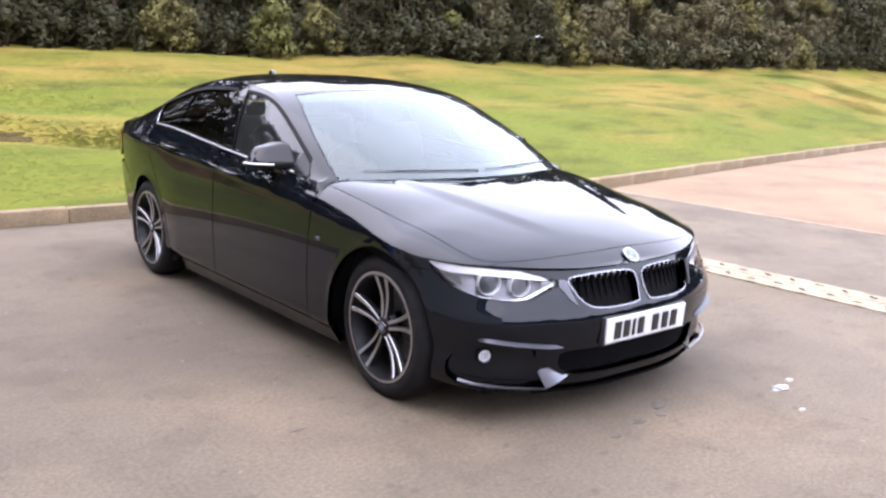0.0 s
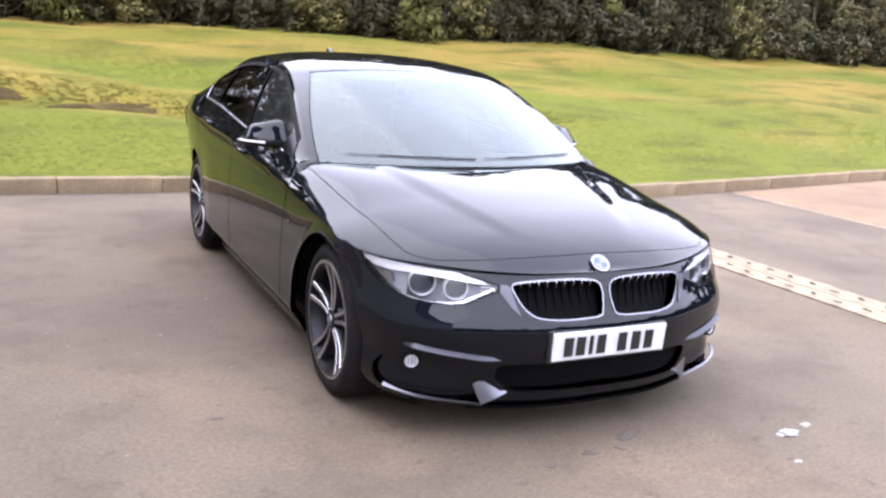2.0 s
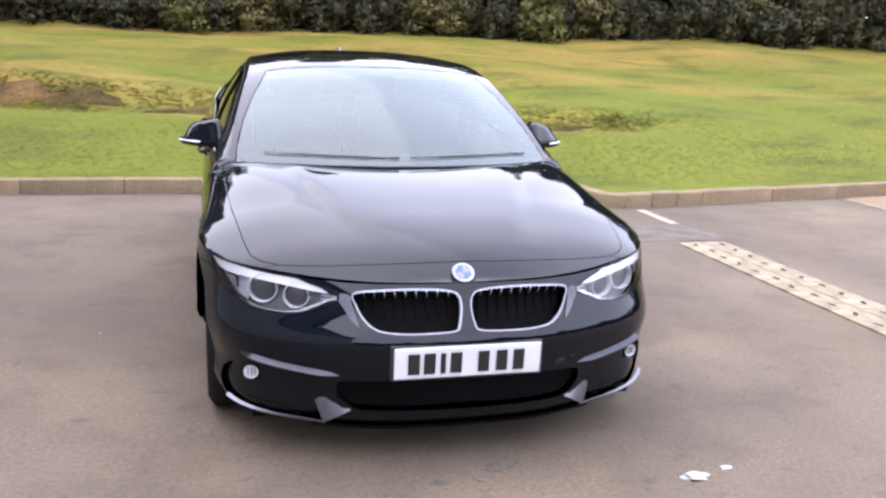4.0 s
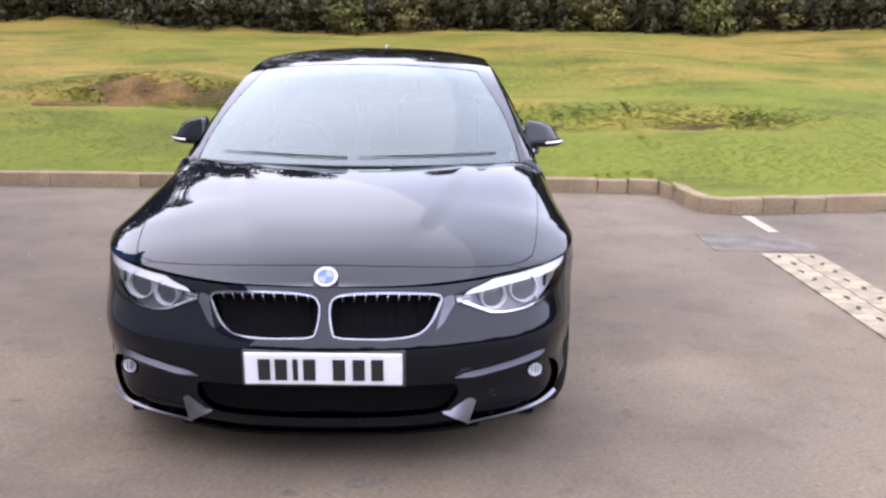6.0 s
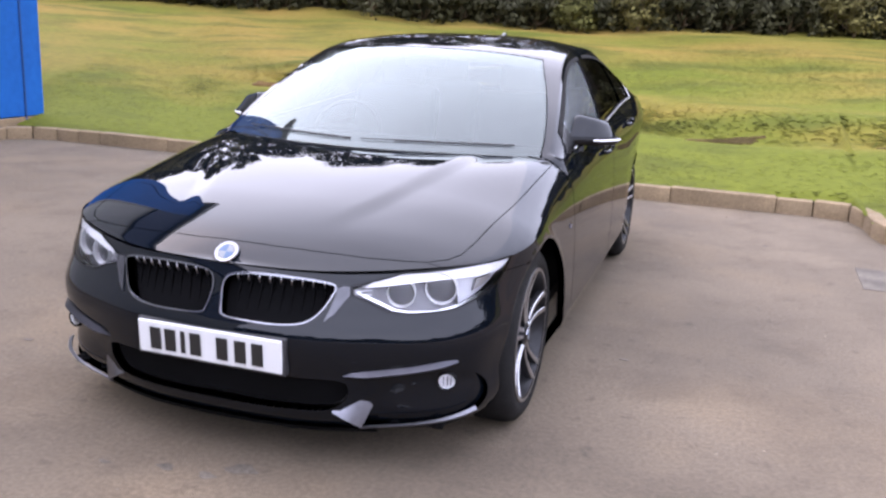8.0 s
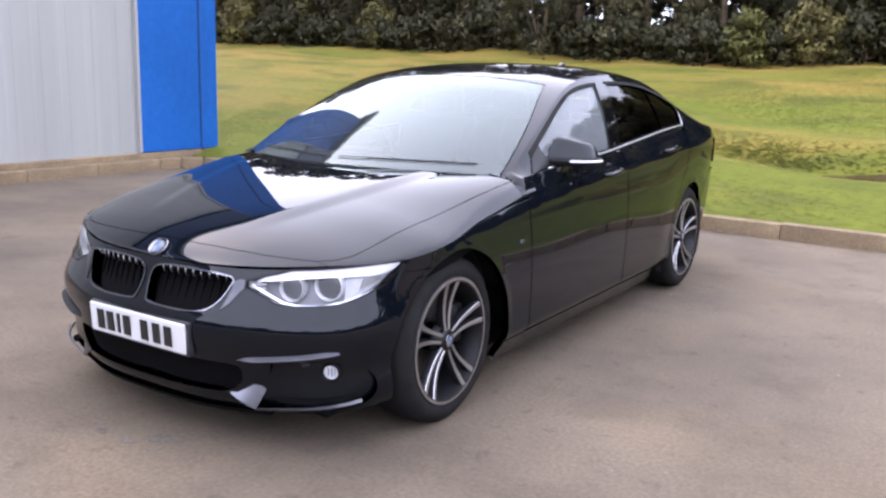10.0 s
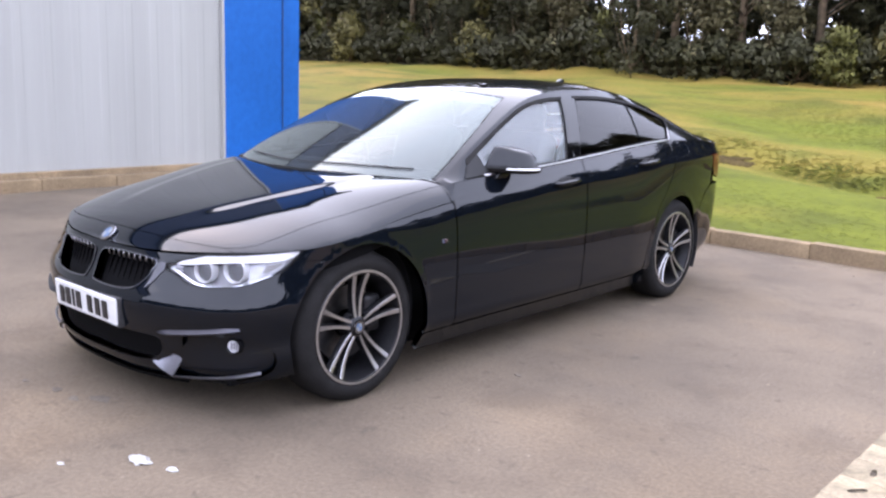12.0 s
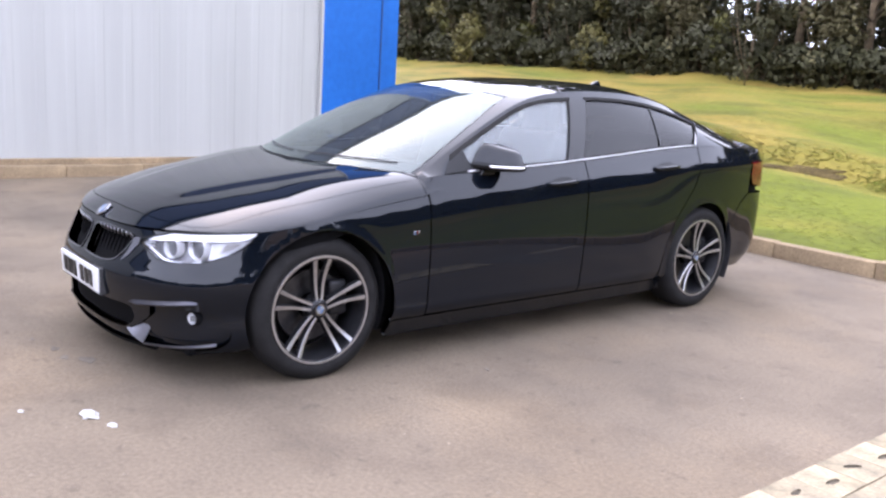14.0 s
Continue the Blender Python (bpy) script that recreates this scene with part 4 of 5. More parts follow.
# handles
for name, y0, z0 in (("front_door", 2.255, .861), ("rear_door", 3.155, .927)):
    for i, side in enumerate((1, -1)):
        pts = [tuple(Vector(shell(side * s_at_y(y0 + d), z0 + .06 * d, o))) for d, o in ((-.115, .002), (-.10, .020), (-.05, .028), (.03, .029), (.085, .024), (.105, .002))]
        bm = tube(pts, .0115, 10)
        part("handle", bm, PAINT, doors[name][i], "body-coloured pull handle")
        part("handle_cup", Skin().piece(shell, round_loop([(s_at_y(y0 - .07), z0 + .012), (s_at_y(y0), z0 + .026), (s_at_y(y0 + .07), z0 + .018), (s_at_y(y0 + .07), z0 - .018), (s_at_y(y0), z0 - .026), (s_at_y(y0 - .07), z0 - .02)], 5), step=.02, rim=0, out=.001).mesh("handle_cup", mirror=side < 0), TRIM, doors[name][i])

# cabin: pillars, side glass, windscreen, roof, rear window
def roof_edge(y, d):
    return np.interp(y, _ry, _rz) - d


def glass_loop(y0, y1, y0t, y1t, n=24):
    """A side window between two leaning edges, from the belt to under the roof rail."""
    low = [(y, belt_z(y) + .014) for y in np.linspace(y0, y1, n)]
    high = [(y, max(roof_edge(y, np.interp(y, (1.7, 2.1, 2.5, 3.0), (.030, .030, .046, .050))), belt_z(y) + .02)) for y in np.linspace(y1t, y0t, n)]
    return np.array(low + high)


W_FRONT, W_REAR, W_QUARTER = glass_loop(1.52, 2.325, 1.56, 2.475), glass_loop(2.455, 3.150, 2.62, 3.19), glass_loop(3.157, 3.475, 3.197, 3.60)
full = np.array([(y, belt_z(y)) for y in np.linspace(1.372, 4.14, 60)] + [(y, max(roof_edge(y, 0), belt_z(y) + .002)) for y in np.linspace(4.14, 1.372, 70)])
k = Skin().piece(flank, full, holes=[W_FRONT, W_REAR, W_QUARTER], step=.03, rim=.012)
two("cabin_side", k, PAINT, car)
# the pillar's foot running out onto the wing
foot_high = np.array([flank(1.395, belt_z(1.395)), flank(1.376, belt_z(1.376)), flank(1.376, .908), flank(1.376, roof_edge(1.376, .001)), flank(1.388, roof_edge(1.388, .001)), flank(1.402, roof_edge(1.402, .001))])
foot_low = np.array([bonnet(x, y, .004) for x, y in ((.866, 1.356), (.852, 1.352), (.825, 1.349), (.795, 1.346), (.768, 1.346), (.752, 1.358))])
for side in (1, -1):
    v, f = [], []
    for j in range(5):
        w = j / 4
        for a, b in zip(foot_high, foot_low):
            m = a + (b - a) * w
            v.append((side * m[0], m[1], m[2] + .0025 * math.sin(math.pi * w)))
    for j in range(4):
        for i in range(5):
            q = (j * 6 + i, j * 6 + i + 1, j * 6 + i + 7, j * 6 + i + 6)
            f.append(q if side > 0 else q[::-1])
    part("pillar_foot", mesh_of("pillar_foot", v, f), PAINT, car)
for i, side in enumerate((1, -1)):
    for name, loop, mt, own, lb in (("side_window", W_FRONT, SKY_PALE if side > 0 else CLEAR, "front_door", "front side window with pale sky sheen in its film" if side > 0 else "clear front side window"), ("side_window", W_REAR, TINTED, "rear_door", "dark tinted rear side window"), ("quarter_window", W_QUARTER, TINTED, "rear_door", "dark tinted quarter window")):
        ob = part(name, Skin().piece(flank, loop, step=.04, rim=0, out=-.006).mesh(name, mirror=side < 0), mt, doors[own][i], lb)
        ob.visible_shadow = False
    rear_pair = np.concatenate([W_REAR[:24], W_QUARTER[:48], W_REAR[24:]])
    for loop, own in ((W_FRONT, "front_door"), (rear_pair, "rear_door")):
        seal = Skin().piece(flank, inset(loop, -.013), holes=[inset(loop, .004)], step=.02, rim=.004, out=.003)
        part("window_seal", seal.mesh("window_seal", mirror=side < 0), RUBBER, doors[own][i], "black rubber window surround")
    # bright metal puts a sky sheen on the dark trim under the windows
    line = [tuple(Vector(flank(y, belt_z(y) + .006, .004)) * Vector((1, 1, 1))) for y in np.linspace(1.62, 3.48, 40)]
    line = [(side * a, b, c) for a, b, c in line]
    part("belt_trim", tube(line, .0052, 6), POLISHED, car, "strip under the side windows, bright metal for sky sheen")
    line = [tuple(Vector(flank(3.482 + .062 * t, belt_z(3.48) + .008 + .075 * t, .004))) for t in np.linspace(0, 1, 6)]
    part("trim_end", tube([(side * a, b, c) for a, b, c in line], .0045, 6, .002), POLISHED, car, "bright upturned end of the window strip")
    post = np.array([(2.328, belt_z(2.33) + .01), (2.452, belt_z(2.45) + .01), (2.616, roof_edge(2.616, .049)), (2.480, roof_edge(2.48, .046))])
    part("door_pillar", Skin().piece(flank, post, step=.03, rim=.006, out=.005).mesh("door_pillar", mirror=side < 0), GLOSS, car, "gloss black pillar cover")
V_GLASS = .955


def v_glass(u):
    return float(np.interp(u, [.01, .05, .10, .16, .22, .28, .345], [.955, .957, .950, .937, .915, .888, .855]))


ws = join([(.0, v) for v in np.linspace(0, V_GLASS, 14)], [(u, v_glass(u)) for u in np.linspace(.04, .345, 10)], [(.364 - .010 * (v / .8) ** 2, v) for v in np.linspace(.855, 0, 14)])
screen = part("windscreen", Skin().piece(top, ws, step=.03, rim=0).mesh("windscreen", both=True), SCREEN, car, "clear windscreen mirroring bright cloud")
screen.visible_shadow = False
k = Skin()
roof_front = [(.369 - .010 * (v / .8) ** 2, v) for v in np.linspace(0, .862, 14)]
k.piece(top, join(roof_front, [(u, v_glass(u) + .006) for u in np.linspace(.345, .012, 10)], [(.0, V_GLASS + .01), (.0, 1), (.1, 1), (.2, 1), (.4, 1), (.6, 1), (.8, 1), (.999, 1), (.999, 0), (.95, 0)],
                  [(.945, v) for v in np.linspace(.02, .80, 8)], [(.70, .86)], [(.695, v) for v in np.linspace(.85, 0, 8)]), step=.028, rim=.01, mid=1)
part("roof", k.mesh("roof", both=True), PAINT, car)
k = Skin().piece(top, join([(.70, 0)], [(.70, v) for v in np.linspace(.1, .85, 8)], [(.94, .795)], [(.94, v) for v in np.linspace(.7, 0, 6)]), step=.04, rim=0)
part("rear_window", k.mesh("rear_window", both=True), TINTED, car, "dark tinted sloping rear window").visible_shadow = False
k = Skin().piece(top, join([(.335, v) for v in np.linspace(0, .88, 10)], [(.70, .93)], [(.70, v) for v in np.linspace(.8, 0, 8)]), step=.06, rim=0, out=-.03)
part("headlining", k.mesh("headlining", both=True), FELT, car)
k = Skin().piece(top, join([(.002, v) for v in np.linspace(0, .93, 14)], [(.016, v) for v in np.linspace(.90, 0, 14)]), step=.02, rim=.02, out=-.035)
part("scuttle", k.mesh("scuttle", both=True), PLASTIC, car, "black plastic scuttle below the windscreen")
for v0, v1, u0, u1 in ((-.80, -.04, .026, .018), (.02, .82, .020, .026)):
    pts = [tuple(Vector(top(u0 + (u1 - u0) * t, v0 + (v1 - v0) * t, .007))) for t in np.linspace(0, 1, 14)]
    arm = part("wiper", tube(pts, .0022, 6), PLASTIC, car, "black wiper arm and blade")
    part("blade", tube([(a, b + .009, c + .001) for a, b, c in pts[3:]], .0022, 5), PLASTIC, arm)
# aerial fin
bm = plate([(3.33, 1.362), (3.49, 1.356), (3.485, 1.405), (3.46, 1.418), (3.43, 1.405)], .028, .006, "yz", -.014)
part("roof_aerial", bm, PAINT, car, "shark-fin aerial")
# interior mirror
part("interior_mirror", box((.22, .03, .06), (0, 1.95, 1.255), .012), PLASTIC, car)

# door mirrors
def mirror_ring(w, d=0.0):
    """The housing's outline in plan at the height w (0 low, 1 high), drawn in by d."""
    loop = round_loop([(.796 + .010 * w, 1.668 + .048 * w), (.862 + .006 * w, 1.694 + .046 * w), (.928 - .010 * w, 1.730 + .044 * w), (.973 - .024 * w, 1.778 + .040 * w), (.984 - .030 * w, 1.850), (.966 - .026 * w, 1.866), (.90, 1.866), (.828 + .006 * w, 1.864), (.800 + .008 * w, 1.800 + .01 * w)], 6)
    mid = loop.mean(0)
    return mid + (loop - mid) * (1 - d / .085)


def band_ring(d=0.0):
    """The arm's outline in plan, from the door to the housing's tip."""
    loop = round_loop([(.768, 1.622), (.808, 1.646), (.868, 1.684), (.938, 1.724), (.990, 1.790), (1.002, 1.848), (.980, 1.868), (.88, 1.864), (.800, 1.80), (.776, 1.72)], 6)
    mid = loop.mean(0)
    return mid + (loop - mid) * (1 - d / .085)


def stack(name, side, levels):
    """Rings laid over one another and closed at both ends."""
    v, f, n = [], [], len(levels[0][0])
    for ring, z in levels:
        v += [(side * x, y, z) for x, y in ring]
    for j in range(len(levels) - 1):
        f += [(j * n + i, j * n + (i + 1) % n, (j + 1) * n + (i + 1) % n, (j + 1) * n + i) for i in range(n)]
    f += [tuple(range(n))[::-1], tuple(range((len(levels) - 1) * n, len(levels) * n))]
    if side < 0:
        f = [q[::-1] for q in f]
    bm = bmesh.new()
    vs = [bm.verts.new(p) for p in v]
    for q in f:
        bm.faces.new([vs[i] for i in q])
    bmesh.ops.recalc_face_normals(bm, faces=bm.faces)
    return soft(bm, 50)


for side in (1, -1):
    levels = [(mirror_ring(0, .006), .966), (mirror_ring(0, .001), .970), (mirror_ring(.12), .978), (mirror_ring(.45), .998), (mirror_ring(.75), 1.018), (mirror_ring(.90, .003), 1.031), (mirror_ring(1, .010), 1.0395), (mirror_ring(1, .022), 1.0435), (mirror_ring(1, .042), 1.0455)]
    shellform = stack("door_mirror", side, levels)
    for q in shellform.verts:
        q.co.z += .30 * (.905 - abs(q.co.x)) * max(0, q.co.z - .975) / .08
    mirror = part("door_mirror", shellform, PAINT, car, "black door mirror with white indicator strip")
    levels = [(band_ring(.014), .934), (band_ring(.006), .937), (band_ring(0), .944), (band_ring(0), .963), (band_ring(.004), .968)]
    part("mirror_arm", stack("mirror_arm", side, levels), TRIM, mirror, "dark plastic arm")
    pts = [(side * x, y, .957) for x, y in band_ring(-.001)[15:30]]
    part("indicator", tube(pts, .005, 8), WHITE_LENS, mirror, "white indicator strip")
    part("mirror_foot", plate([(1.68, .905), (1.77, .905), (1.80, .943), (1.70, .943)], side * .06, .008, "yz", side * .805), TRIM, mirror)
    bm = bmesh.new()
    bmesh.ops.create_circle(bm, cap_ends=True, segments=28, radius=1)
    for v in bm.verts:
        x, z = v.co.x, v.co.y
        v.co = (side * (.905 + .052 * math.copysign(abs(x) ** .6, x)), 1.8695, .999 + .026 * math.copysign(abs(z) ** .6, z))
    part("mirror_glass", bm, MIRROR, mirror)
    # black corner piece ahead of the window
    part("mirror_corner", Skin().piece(flank, [(1.48, belt_z(1.48) + .004), (1.645, belt_z(1.645) + .010), (1.625, roof_edge(1.625, .034)), (1.53, roof_edge(1.53, .036))], step=.02, rim=.01, out=.004).mesh("mirror_corner", mirror=side < 0), TRIM, mirror)

# inside
def seat(x, y, parent):
    bm = box((.50, .52, .16), (x, y, .50), .05, 3)
    ob = part("seat", soft(bm, 60), LEATHER, parent, "dark leather seat")
    part("backrest", soft(box((.48, .15, .62), (x, y + .30, .80), .05, 3, Matrix.Rotation(radians(-18), 4, "X")), 60), LEATHER, ob)
    part("headrest", soft(box((.26, .10, .17), (x, y + .43, 1.17), .04, 3), 60), LEATHER, ob)


for x in (.36, -.36):
    seat(x, 2.15, car)
    seat(x, 3.00, car)
bm = box((1.45, .55, .22), (0, 1.45, .80), .06, 3)
part("dashboard", soft(bm, 60), PLASTIC, car)
bm = revolve([(-.014, .178), (0, .190), (.014, .178), (0, .166), (-.014, .178)], 40, "y")
bmesh.ops.transform(bm, matrix=Matrix.Translation((-.36, 1.80, .88)) @ Matrix.Rotation(radians(-24), 4, "X"), verts=bm.verts)
wheel_ring = part("steering_wheel", bm, LEATHER, car, "black steering wheel")
part("steering_hub", box((.30, .05, .10), (-.36, 1.79, .88), .02, 2, Matrix.Rotation(radians(-24), 4, "X")), PLASTIC, wheel_ring)


# wheels: five twin spokes with turned faces
def wheel(side, y, x_face):
    boss = revolve([(-.07, .066), (-.045, .058), (-.032, .048), (-.025, .040), (-.022, .031), (-.025, .029), (-.025, 0)], 40)
    hub = part("wheel", boss, ALLOY_DARK, car, "alloy wheel with five twin spokes, bright faces")
    R, r = .331, .2445
    tyre = revolve([(-.19, r - .004), (-.205, r + .012), (-.212, r + .035), (-.205, R - .03), (-.188, R - .008), (-.155, R - .001), (-.11, R), (-.06, R - .001), (-.026, R - .009),
                    (-.010, R - .030), (-.003, r + .045), (-.004, r + .022), (-.010, r + .008), (-.020, r - .004)], 72)
    part("tyre", tyre, RUBBER, hub, "low-profile black tyre")
    rim = revolve([(-.205, r + .004), (-.205, r - .012), (-.17, r - .022), (-.10, r - .034), (-.055, r - .026), (-.022, r - .016), (-.008, r - .013), (-.004, r - .006), (-.005, r + .005), (-.012, r + .011), (-.022, r + .004)], 72)
    rim.faces.ensure_lookup_table()
    for f in rim.faces:
        c = f.calc_center_median()
        f.material_index = 1 if c.x > -.014 and abs(math.hypot(c.y, c.z) - r) < .004 else 0
    part("rim", rim, [ALLOY_DARK, POLISHED], hub, "graphite rim with bright turned lip")
    for q in range(5):
        a = math.radians(90 + 72 * q)
        for h in (-1, 1):
            # centre line and half-width of the spoke, from hub to rim
            bm = bmesh.new()
            n, rows = 9, []
            for j in range(n):
                t = j / (n - 1)
                rad = .042 + (r - .012 - .042) * t
                off = h * (.0125 + .026 * t - .003 * math.sin(math.pi * t))
                hw = .0070 - .0008 * math.sin(math.pi * min(1, t * 1.1)) + .0042 * t
                xf = -.026 + .020 * t ** 1.5 - .010 * math.sin(math.pi * t)
                row = []
                for d, dx in ((-hw - .003, -.036 + .012 * t), (-hw, -.003), (-hw + .002, 0), (hw - .002, 0), (hw, -.003), (hw + .003, -.036 + .012 * t)):
                    u, w = rad, off + d
                    row.append(bm.verts.new((xf + dx, u * math.cos(a) - w * math.sin(a), u * math.sin(a) + w * math.cos(a))))
                rows.append(row)
            for p0, p1 in zip(rows, rows[1:]):
                for m in range(5):
                    f = bm.faces.new((p0[m], p0[m + 1], p1[m + 1], p1[m]))
                    f.material_index = 1 if m in (1, 2, 3) else 0
            bmesh.ops.recalc_face_normals(bm, faces=bm.faces)
            if sum(f.normal.x for f in bm.faces) < 0:
                bmesh.ops.reverse_faces(bm, faces=bm.faces)
            part("spoke", soft(bm, 35), [ALLOY_DARK, POLISHED], hub)
    emblem(hub, Matrix.Translation((-.022, 0, 0)), .0275, "hub_cap", True)
    for q in range(5):
        a = math.radians(90 + 36 + 72 * q)
        c = (-.028, .056 * math.cos(a), .056 * math.sin(a))
        bm = revolve([(.004, 0), (.003, .006), (-.012, .007)], 10)
        bmesh.ops.translate(bm, vec=c, verts=bm.verts)
        part("wheel_bolt", bm, DARK, hub)
    disc = revolve([(-.110, .06), (-.110, .165), (-.130, .165), (-.130, .06)], 48)
    part("brake_disc", disc, STEEL, hub, "grey steel brake disc")
    ob = part("brake_caliper", soft(box((.07, .10, .17), (-.10, .125, .03), .02, 3), 60), ALLOY_DARK, hub, "dark brake caliper")
    # near-black disc added to shade the gaps between the spokes
    part("spoke_backing", revolve([(-.16, .0), (-.16, .21)], 32), DARK, hub)
    hub.matrix_basis = pose(side * x_face, y, .325 if y < 2 else .331, 0, 0, 0 if side > 0 else 180)
    return hub


for side in (1, -1):
    for y, xf in ((ARCH_F, .880), (ARCH_R, .888)):
        wheel(side, y, xf)


# ---- ground, kerbs, lines ----
v, f, n = [], [], 41
for j in range(n):
    for i in range(n):
        a, b = (i / (n - 1) * 2 - 1), (j / (n - 1) * 2 - 1)
        v.append((900 * abs(a) ** 4 * math.copysign(1, a), 900 * abs(b) ** 4 * math.copysign(1, b), 0))
for j in range(n - 1):
    f += [(j * n + i, j * n + i + 1, (j + 1) * n + i + 1, (j + 1) * n + i) for i in range(n - 1)]
ground = part("ground", mesh_of("ground", v, f, False), TARMAC, None)
tagged(ground, "worn grey-brown tarmac of a car park", "ground", kind="structure")


def sheet(name, outline, mat, z, label, category):
    bm = bmesh.new()
    bm.faces.new([bm.verts.new((x, y, z)) for x, y in outline])
    r = bmesh.ops.extrude_face_region(bm, geom=bm.faces[:])
    bmesh.ops.translate(bm, vec=(0, 0, -.02), verts=[q for q in r["geom"] if isinstance(q, bmesh.types.BMVert)])
    bmesh.ops.recalc_face_normals(bm, faces=bm.faces)
    return tagged(part(name, bm, mat, None), label, category, kind="structure")


KERB_RUN = [(-6.42, -9.0), (-6.42, 5.55), (-6.3, 5.85), (-6.0, 5.95), (2.40, 5.80), (2.56, 5.70), (2.60, 5.0), (2.68, 4.82), (2.85, 4.78), (6.2, 5.35), (10.0, 6.05), (17.2, 7.2), (40.0, 10.2)]
RK_X, RK_Y = [p[0] for p in KERB_RUN[3:]], [p[1] for p in KERB_RUN[3:]]


def kerb_y(x):
    return np.interp(x, RK_X, RK_Y)


sheet("red_tarmac", [(5.66, -20), (40, -20), (40, 10.15), (17.2, 7.15), (10, 6.0), (6.2, 5.30), (5.66, 5.2)], RED_TARMAC, .004, "faded red tarmac of the next bay", "tarmac")
sheet("edge_line", [(5.56, -20), (5.65, -20), (5.65, 5.15), (5.56, 5.13)], PLAIN_LINE, .005, "faint pale line at the red tarmac", "painted line")
sheet("bay_line", [(2.96, 4.05), (3.05, 4.05), (3.05, 4.72), (2.96, 4.70)], LINE, .005, "short worn white bay line", "painted line")
sheet("tarmac_patch", [(2.35, 3.42), (3.12, 3.40), (3.14, 3.96), (2.36, 3.98)], SEAM, .003, "darker patch of newer tarmac", "tarmac")

# ---- grass bank ----
def ditch_y(x):
    return np.interp(x, [-6, -4, -1, 1.7, 3.4, 6], [8.25, 8.25, 8.2, 7.55, 7.30, 7.0])


def bank_z(x, y):
    k = np.interp(x, [-40, -.5, 1.5, 3.5, 5.5, 17, 40, 120], [6.0, 5.9, 5.75, 5.35, 5.3, 7.25, 10.3, 20]) + .10
    d = np.clip((y - k) / (12.8 - np.minimum(k, 9)), 0, 1.6)
    z = .115 + 1.43 * (1 - (1 - np.clip(d, 0, 1)) ** 1.25) + 1.5 * np.maximum(d - 1.04, 0)
    w = .035 * np.sin(x * .9 + y * .5) + .03 * np.sin(x * .37 - y * 1.1 + 1) + .02 * np.sin(x * 2.1 + 2 * y)
    # a shallow old ditch along the slope, with a heap of earth at one end
    run = ditch_y(x)
    hollow = (-.10 * np.exp(-((y - run) / .28) ** 2) + .07 * np.exp(-((y - run - .55) / .35) ** 2)) * smooth(-5.5, -4.0, x) * (1 - smooth(3.6, 5.2, x))
    hollow = hollow + .13 * np.exp(-((y - 8.75) / .35) ** 2 - ((x + 3.2) / .8) ** 2)
    z = z + (w + hollow) * smooth(.0, .25, d)
    return np.minimum(z, .125 + .6 * np.maximum(y - kerb_y(x) - .10, 0))


xs = np.concatenate([np.linspace(-60, -8, 30), np.linspace(-7.8, 20, 300), np.linspace(20.5, 120, 60)])
ts = np.concatenate([np.linspace(0, 1, 140), np.linspace(1.03, 2, 12), [3, 6, 20, 60]])
v, f = [], []
for t in ts:
    y0 = kerb_y(xs) + .10
    y = y0 + t * (12.8 - np.minimum(y0, 9))
    z = np.where(t > 1.6, bank_z(xs, y0 + 1.6 * (12.8 - np.minimum(y0, 9))), bank_z(xs, y))
    v += list(np.stack([xs, y, z], 1))
c = len(xs)
for j in range(len(ts) - 1):
    f += [(j * c + i, j * c + i + 1, (j + 1) * c + i + 1, (j + 1) * c + i) for i in range(c - 1)]
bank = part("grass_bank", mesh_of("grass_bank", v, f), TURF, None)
tagged(bank, "sloping bank of dry yellow-green mown grass", "grass bank", kind="structure")

rng = np.random.default_rng(4)
count = 100000
gx = rng.uniform(-7.5, 24, count)
gt = rng.uniform(0.002, 1.02, count) ** .85
gy0 = kerb_y(gx) + .10
gy = gy0 + gt * (12.8 - np.minimum(gy0, 9))
gz = bank_z(gx, gy)
ang, h, w = rng.uniform(0, 6.283, count), rng.uniform(.004, .008, count), rng.uniform(.028, .050, count)
base = np.stack([gx, gy, gz - .003], 1)
ring = [base + np.stack([np.cos(ang + q) * w, np.sin(ang + q) * w, np.zeros(count)], 1) for q in (0, 2.094, 4.189)]
apex = base + np.stack([rng.normal(0, .007, count), rng.normal(0, .007, count), h], 1)
tri = np.stack([*ring, apex], 1).reshape(-1, 3)
me = bpy.data.meshes.new("grass")
me.vertices.add(4 * count)
me.vertices.foreach_set("co", tri.ravel())
idx = (np.arange(count)[:, None] * 4 + np.array([0, 1, 3, 1, 2, 3, 2, 0, 3])).astype(np.int32)
me.loops.add(9 * count)
me.loops.foreach_set("vertex_index", idx.ravel())
me.polygons.add(3 * count)
me.polygons.foreach_set("loop_start", np.arange(0, 9 * count, 3, dtype=np.int32))
me.polygons.foreach_set("use_smooth", np.ones(3 * count, bool))
me.update()
up = np.stack([rng.normal(0, .07, 4 * count), rng.normal(0, .07, 4 * count), np.ones(4 * count)], 1)
me.normals_split_custom_set_from_vertices(up / np.linalg.norm(up, axis=1, keepdims=True))
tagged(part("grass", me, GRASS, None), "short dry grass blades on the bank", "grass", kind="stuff")

